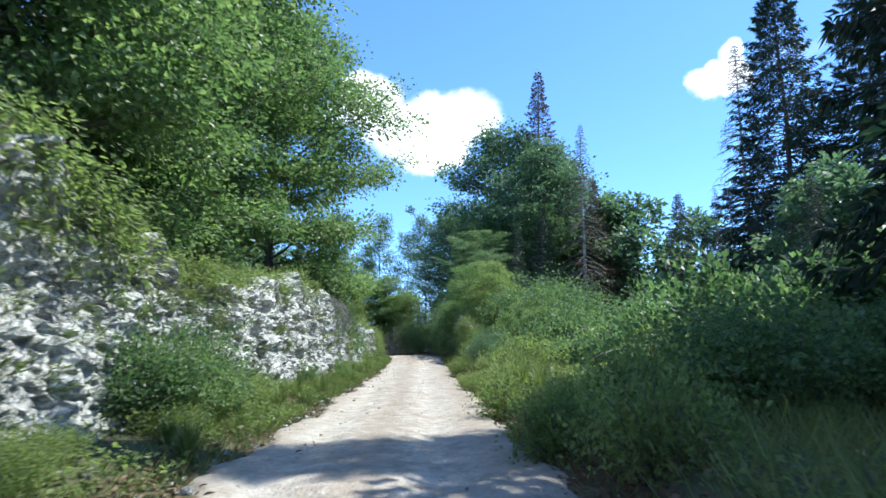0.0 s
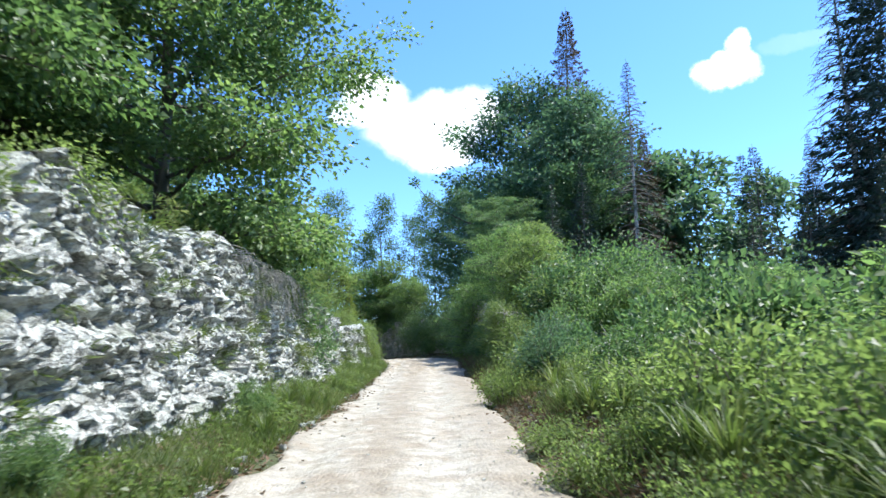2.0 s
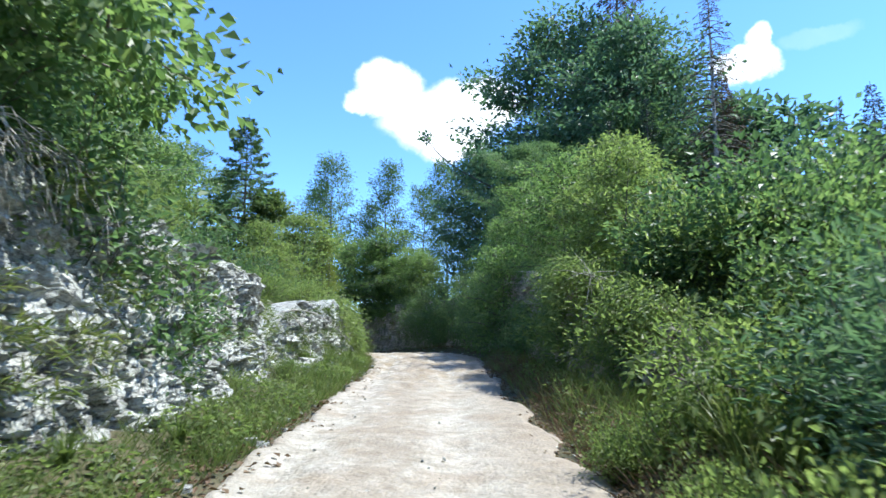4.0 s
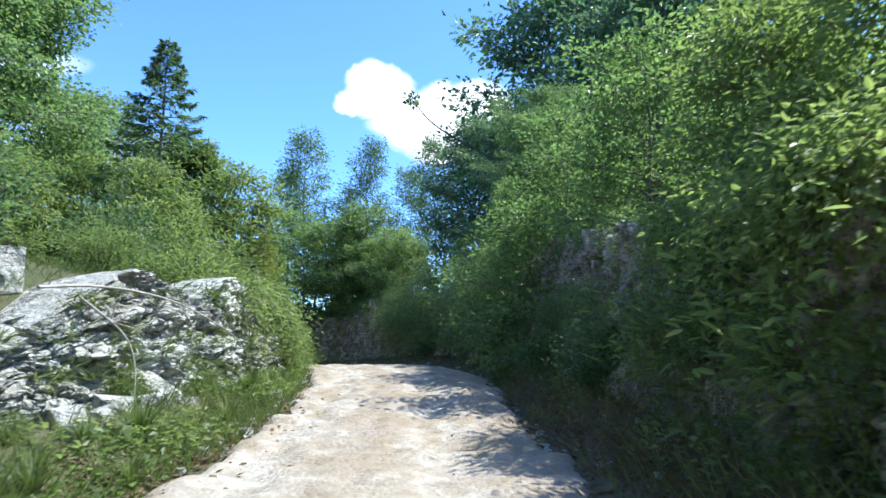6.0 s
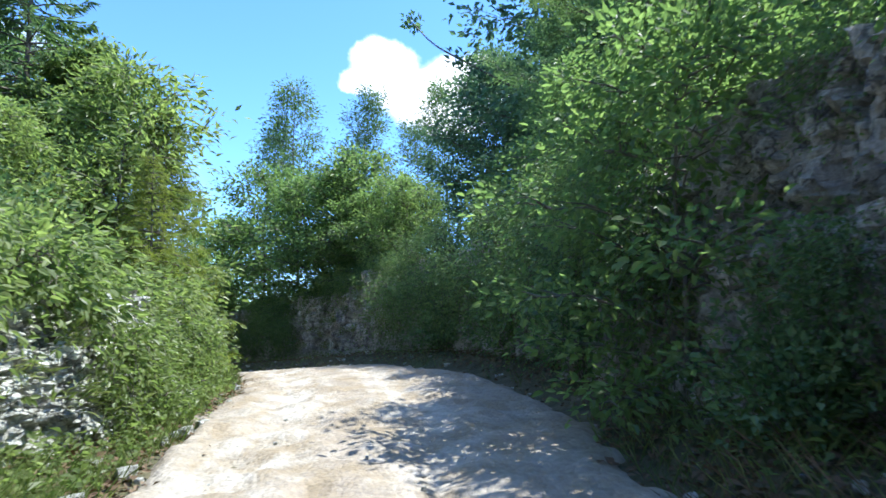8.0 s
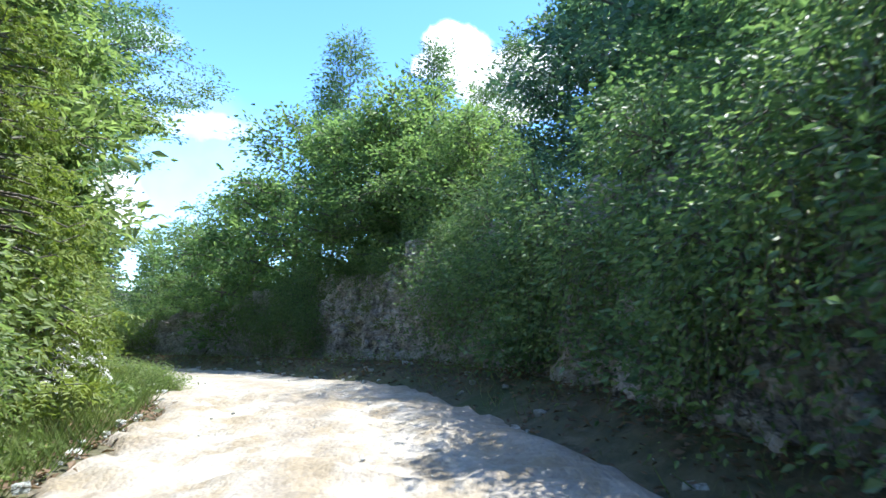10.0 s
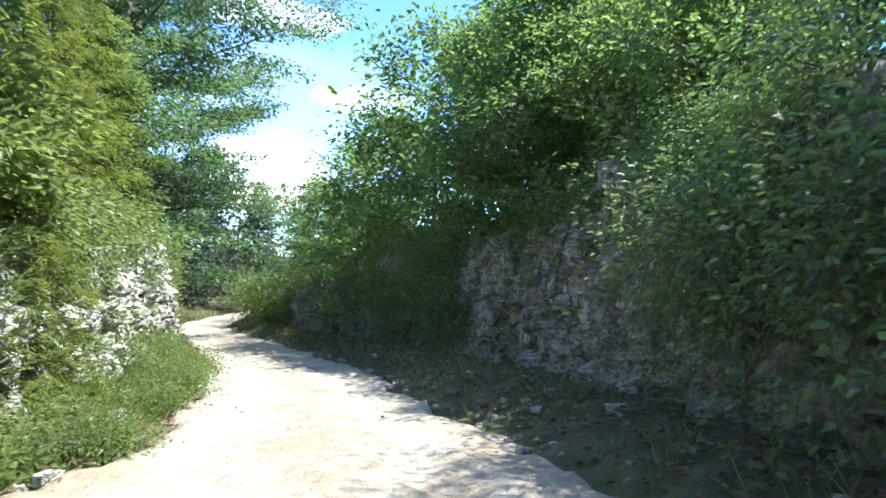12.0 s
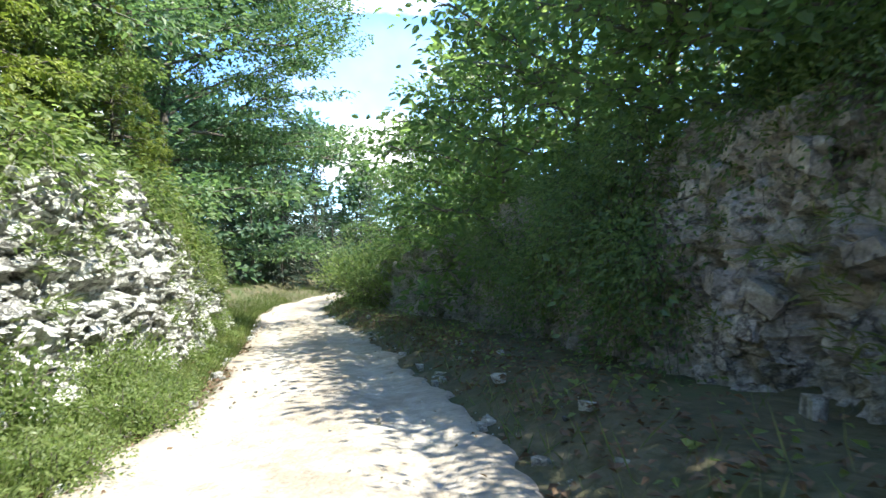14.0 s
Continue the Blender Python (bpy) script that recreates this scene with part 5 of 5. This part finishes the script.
def litter(name, label, seed, count):
    """Dry leaves fallen along the road edges."""
    rng = np.random.default_rng(seed)
    s = rng.uniform(0, 90, count)
    left = rng.uniform(0, 1, count) < 0.5
    d = np.where(left, -table(EDGE_LEFT, s), table(EDGE_RIGHT, s)) + np.where(left, -rng.normal(0.2, 0.28, count), rng.normal(0.2, 0.28, count) + np.where(s > 46, np.abs(rng.normal(0, 0.6, count)), 0))
    p, r = on_line(s)
    x, y = p[:, 0] + r[:, 0] * d, p[:, 1] + r[:, 1] * d
    P = np.stack([x, y, np.maximum(ground_z(x, y), p[:, 2] - 0.06) + 0.025 + rng.uniform(0, 0.05, count)], 1)
    a = rng.uniform(0, 6.283, count)
    A = np.stack([np.cos(a), np.sin(a), rng.normal(0, 0.25, count)], 1)
    N = unit(rng.normal(0, 0.35, (count, 3)) + np.array([0, 0, 1.0]))
    L = rng.uniform(0.05, 0.12, count)
    tagged(new(name, leaves_mesh(name, P, A, N, L, L * 0.3, DRY)), label, "leaf litter", kind="stuff")


litter("leaf_litter", "dry brown leaves lying along the road edges", 54, 26000)


def stone_mesh(seed):
    """A broken limestone block with chipped corners."""
    rng = np.random.default_rng(seed)
    bm = bmesh.new()
    corners = np.array([(x, y, z) for x in (-1, 1) for y in (-1, 1) for z in (-1, 1)], float)
    pts = np.concatenate([corners * rng.uniform(0.4, 1.0, (8, 3)), corners * rng.uniform(0.35, 1.0, (8, 3))]) * np.array([0.95, 0.7, 0.6])
    for q in pts:
        bm.verts.new(q * 0.5)
    hull = bmesh.ops.convex_hull(bm, input=bm.verts)
    spare = {g for g in hull["geom_interior"] + hull["geom_unused"] if isinstance(g, bmesh.types.BMVert)}
    bmesh.ops.delete(bm, geom=list(spare), context="VERTS")
    return bm


def stones_mesh(name, mat, seed):
    bm = stone_mesh(seed)
    me = bpy.data.meshes.new(name)
    bm.to_mesh(me)
    bm.free()
    me.materials.append(mat)
    return me


def rubble(name, label, seed, count, lo, hi, where, mat):
    """Loose stones and grit, too many to count."""
    rng = np.random.default_rng(seed)
    shapes = []  # six forms, turned and scaled
    for k in range(6):
        bm = stone_mesh(seed + k)
        bm.verts.ensure_lookup_table()
        bm.verts.index_update()
        bmesh.ops.triangulate(bm, faces=bm.faces)
        shapes.append((np.array([v.co[:] for v in bm.verts]), np.array([[v.index for v in f.verts] for f in bm.faces])))
        bm.free()
    s = rng.uniform(-1, 85, count)
    d = where(rng, s)
    p, r = on_line(s)
    x, y = p[:, 0] + r[:, 0] * d, p[:, 1] + r[:, 1] * d
    z = np.where(np.abs(d) < 1.9, p[:, 2] + 0.02, ground_z(x, y))
    V, F, n = [], [], 0
    for i in range(count):
        v, f = shapes[i % 6]
        a = rng.uniform(0, 6.283)
        size = lo + (hi - lo) * rng.uniform() ** 4
        c, q = math.cos(a), math.sin(a)
        w = v * size @ np.array([[c, q, 0], [-q, c, 0], [0, 0, 1]])
        V.append(w + np.array([x[i], y[i], z[i] + size * 0.1]))
        F.append(f + n)
        n += len(v)
    tagged(new(name, mesh_arrays(name, np.concatenate(V), np.concatenate(F), mat)), label, "stones", kind="stuff")


rubble("gravel", "loose pale limestone gravel scattered on the road", 60, 1500, 0.01, 0.055, lambda g, s: g.normal(0, 1.1, len(s)), ROCK)
rubble("rubble", "broken limestone pieces lying along the road edges", 61, 1700, 0.02, 0.2, lambda g, s: np.where(g.uniform(0, 1, len(s)) < 0.5, -table(EDGE_LEFT, s), table(EDGE_RIGHT, s)) * (0.9 + np.abs(g.normal(0, 0.3, len(s)))), ROCK)


def wall_stones(wall, side, D, H, s0, s1, count, mat, seed, low, high, proud):
    """Blocks standing proud of a rock face."""
    rng = np.random.default_rng(seed)
    shapes = [stones_mesh("stone", mat, seed + k) for k in range(10)]
    for i in range(count):
        s = rng.uniform(s0, s1)
        h = float(table(H, s))
        f = rng.uniform(0.02, 0.98)
        p, r = on_line(s)
        size = 0.16 + 0.3 * rng.uniform() ** 1.6
        d = side * (float(table(D, s)) + 0.35 * f + rng.uniform(*proud))
        ob = new("stone", shapes[i % 10])
        ob.parent = wall
        face = math.atan2(r[1], r[0]) + math.pi / 2 + rng.normal(0, 0.22)
        ob.matrix_basis = Matrix.LocRotScale((p[0] + r[0] * d, p[1] + r[1] * d, p[2] + f * h), Euler((rng.normal(0, 0.12), rng.normal(0, 0.2), face)), (size, size * 0.8, size * rng.uniform(low, high)))


wall_stones(WALL_LEFT, -1, LEFT_D, LEFT_H, 3, 80, 170, ROCK, 301, 0.45, 0.9, (0.0, 0.18))
wall_stones(WALL_RIGHT, 1, RIGHT_D, RIGHT_H, 38, 84, 240, ROCK_GREY, 401, 0.8, 1.6, (-0.08, 0.1))


# ---- single things along the way ----
def dead_branch(name, label, points, twigs, r0, seed):
    """A bare bleached bough with side twigs."""
    rng = np.random.default_rng(seed)
    root = thing(name, label, "branch")
    P = spline(points, 6)
    bough = Tubes()
    bough.add(P, r0, r0 * 0.35, 7)
    limb = part("bough", bough.mesh("bough", BARK_PALE), root)
    for i in range(twigs):
        k = int(rng.integers(len(P) // 4, len(P) - 1))
        d = unit(rng.normal(0, 1, 3) + np.array([0, 0, 0.2]))
        tw = Tubes()
        tw.add(bend(rng, P[k], d, rng.uniform(0.25, 0.8), 5, 0.2), r0 * 0.35, 0.003, 4)
        part("twig", tw.mesh("twig", BARK_PALE), limb)
    return root


dead_branch("dead_branch", "arched bleached branch lying over the rock outcrop", [(-5.15, 37.9, 1.9), (-5.05, 38.6, 1.97), (-4.9, 39.4, 1.96), (-4.75, 40.37, 1.84), (-4.5, 41.38, 1.5), (-4.4, 41.7, 1.3)], 4, 0.019, 1)
dead_branch("dead_branch", "thin dry branch hanging down the face of the outcrop", [(-5.1, 38.5, 1.85), (-4.85, 39.0, 1.45), (-4.75, 39.14, 1.06), (-4.72, 39.12, 0.55)], 6, 0.014, 13)
dead_branch("dead_branch", "broken pale sapling hanging from the roadside bank", [(2.05, 34.6, 0.75), (1.98, 34.5, 1.3), (1.85, 34.4, 1.9), (1.6, 34.1, 2.35), (1.3, 33.9, 2.5)], 24, 0.018, 2)
dead_branch("dead_branch", "dry grey boughs sticking out of the brambles", [(3.6, 14.4, 0.4), (3.3, 14.0, 0.9), (3.5, 13.4, 1.2), (4.0, 12.9, 1.3)], 6, 0.03, 3)


def root_tangle(s0, s1, count, seed):
    """Dry roots and dead grass hanging over the wall's edge."""
    rng = np.random.default_rng(seed)
    root = thing("root_tangle", "dry grey roots and dead stalks hanging over the rock wall", "roots")
    t = Tubes()
    for i in range(count):
        s = rng.uniform(s0, s1)
        p, r = on_line(s)
        h = float(table(LEFT_H, s))
        d = -(float(table(LEFT_D, s)) + 0.75)
        a = np.array([p[0] + r[0] * d, p[1] + r[1] * d, p[2] + h + 0.1])
        out = np.array([r[0], r[1], 0]) * rng.uniform(0.5, 0.85) + np.array([0, rng.normal(0, 0.5), 0])
        fall = rng.uniform(0.4, 1.1)
        u = np.linspace(0, 1, 6)[:, None]
        P = a + out * u ** 0.6 + np.array([0, 0, 0.3]) * (u - u ** 2) * 4 * rng.uniform(0.3, 1) - np.array([0, 0, fall]) * u ** 2
        P[1:] += rng.normal(0, 0.04, (5, 3))
        t.add(P, 0.009, 0.003, 4)
    tagged(part("strand", t.mesh("strand", BARK_PALE), root), kind="stuff")


for x, y, z, a, n, k in [(3.2, 11.6, 0.5, 20, 5, 4), (4.4, 16.2, 0.9, 200, 6, 5), (3.1, 19.6, 0.5, 120, 5, 6), (5.6, 21.6, 1.1, 300, 6, 7), (2.6, 24.4, 0.5, 70, 5, 8), (6.4, 26.6, 1.2, 160, 6, 9)]:
    c, q = math.cos(radians(a)), math.sin(radians(a))
    z += ground_at(x, y) - 0.4
    dead_branch("dead_branch", "dry grey boughs sticking out of the brambles", [(x, y, z - 0.4), (x + 0.15 * c, y + 0.15 * q, z + 0.3), (x + 0.5 * c, y + 0.5 * q, z + 0.8), (x + 1.0 * c, y + 1.0 * q, z + 1.05)], n, 0.02, k)


root_tangle(24.0, 29.5, 130, 5)


def stump(x, y):
    root = thing("tree_stump", "pale broken tree stump leaning beside the road", "stump")
    t = Tubes()
    z = ground_at(x, y)
    t.add([(x, y, z - 0.1), (x + 0.02, y, z + 0.12), (x + 0.06, y + 0.02, z + 0.3), (x + 0.1, y + 0.03, z + 0.5)], 0.13, 0.06, 9)
    bole = part("bole", t.mesh("bole", BARK_PALE), root)
    for k in range(4):
        s = Tubes()
        a = k * 1.6
        s.add([(x + 0.1 + 0.035 * math.cos(a), y + 0.03 + 0.035 * math.sin(a), z + 0.46), (x + 0.11 + 0.04 * math.cos(a), y + 0.03 + 0.04 * math.sin(a), z + 0.55 + 0.04 * k)], 0.025, 0.004, 5)
        part("splinter", s.mesh("splinter", BARK_PALE), bole)


stump(2.85, 13.2)
rng = np.random.default_rng(9)
for i, (x, y, size) in enumerate([(-3.9, 12.2, 0.5), (5.0, 14.2, 0.7), (5.7, 15.0, 0.55), (6.3, 14.0, 0.6), (-4.9, 39.8, 0.75), (-4.4, 37.6, 0.4), (-3.9, 42.0, 0.35), (-4.7, 34.4, 0.6), (-4.2, 19.5, 0.4), (2.6, 21.0, 0.35), (-13.4, 62.2, 0.4), (-9.4, 57.6, 0.3), (-4.7, 38.7, 0.45), (-4.55, 39.2, 0.4), (-4.95, 38.1, 0.5), (-4.6, 38.3, 0.3), (-5.0, 37.4, 0.35), (-4.4, 39.9, 0.3)]):
    ob = new("boulder", stones_mesh("boulder", ROCK, 700 + i))
    ob.matrix_basis = Matrix.LocRotScale((x, y, ground_at(x, y) + size * 0.12), Euler((rng.normal(0, 0.2), rng.normal(0, 0.2), rng.uniform(0, 6.28))), (size, size, size * 0.9))
    tagged(ob, "pale limestone boulder fallen beside the road", "boulder", "fallen boulders")


def standing_slab(x, y, tall):
    """A thin limestone slab standing on edge, its top broken off level."""
    bm = bmesh.new()
    bmesh.ops.create_cube(bm, size=1.0)
    bmesh.ops.subdivide_edges(bm, edges=bm.edges[:], cuts=5, use_grid_fill=True)
    for v in bm.verts:
        q = v.co
        wob = 0.05 * noise.noise((q.x * 2.3 + 4, q.y * 2.3, q.z * 2.3)) + 0.025 * noise.noise((q.x * 7, q.y * 7 + 2, q.z * 7))
        v.co = Vector((q.x * 0.52 * (1 + 0.12 * (q.z + 0.5)) + wob, q.y * 0.2 + wob, (q.z + 0.5) * tall + 0.6 * wob))
    me = bpy.data.meshes.new("stone_slab")
    bm.to_mesh(me)
    bm.free()
    me.materials.append(ROCK)
    ob = new("stone_slab", me)
    ob.matrix_basis = Matrix.LocRotScale((x, y, ground_at(x, y) - 0.15), Euler((radians(4), radians(-5), radians(60))), (1, 1, 1))
    tagged(ob, "pale upright limestone slab standing in the grass", "slab")


standing_slab(-6.5, 39.1, 0.55)
dead_branch("fallen_pole", "thin grey fallen pole lying in the grass", [(-7.2, 39.6, 2.05), (-6.4, 40.0, 1.95), (-5.6, 40.3, 1.9)], 2, 0.022, 12)


def stray_bough(tree):
    """A long bare bough that reaches out of the crown, with a tuft of leaves at its end."""
    rng = np.random.default_rng(41)
    limb = Tubes()
    limb.add(spline([(7.2, 71.0, 11.0), (2.2, 69.6, 12.4), (-1.1, 68.8, 13.9), (-2.7, 70.4, 15.6), (-3.95, 71.9, 17.6)], 5), 0.09, 0.025, 6)
    back = tree.matrix_basis.inverted()
    ob = part("bough", limb.mesh("bough", BARK), tree, "bare bough with a leafy tip")
    ob.matrix_parent_inverse = back
    ends = np.array([(-3.95, 71.9, 17.6), (-3.75, 71.7, 17.35), (-1.5, 69.2, 14.2), (-0.8, 68.6, 13.6)])
    tuft = leaves_mesh("leaf_tuft", *sprays(rng, ends, np.repeat([[-0.5, 0.3, 0.8]], 4, 0), 26, 0.28, 0.7, 0.36, 0.3), LEAF_COOL)
    tagged(part("leaf_tuft", tuft, ob), kind="stuff")


stray_bough(MAPLE)
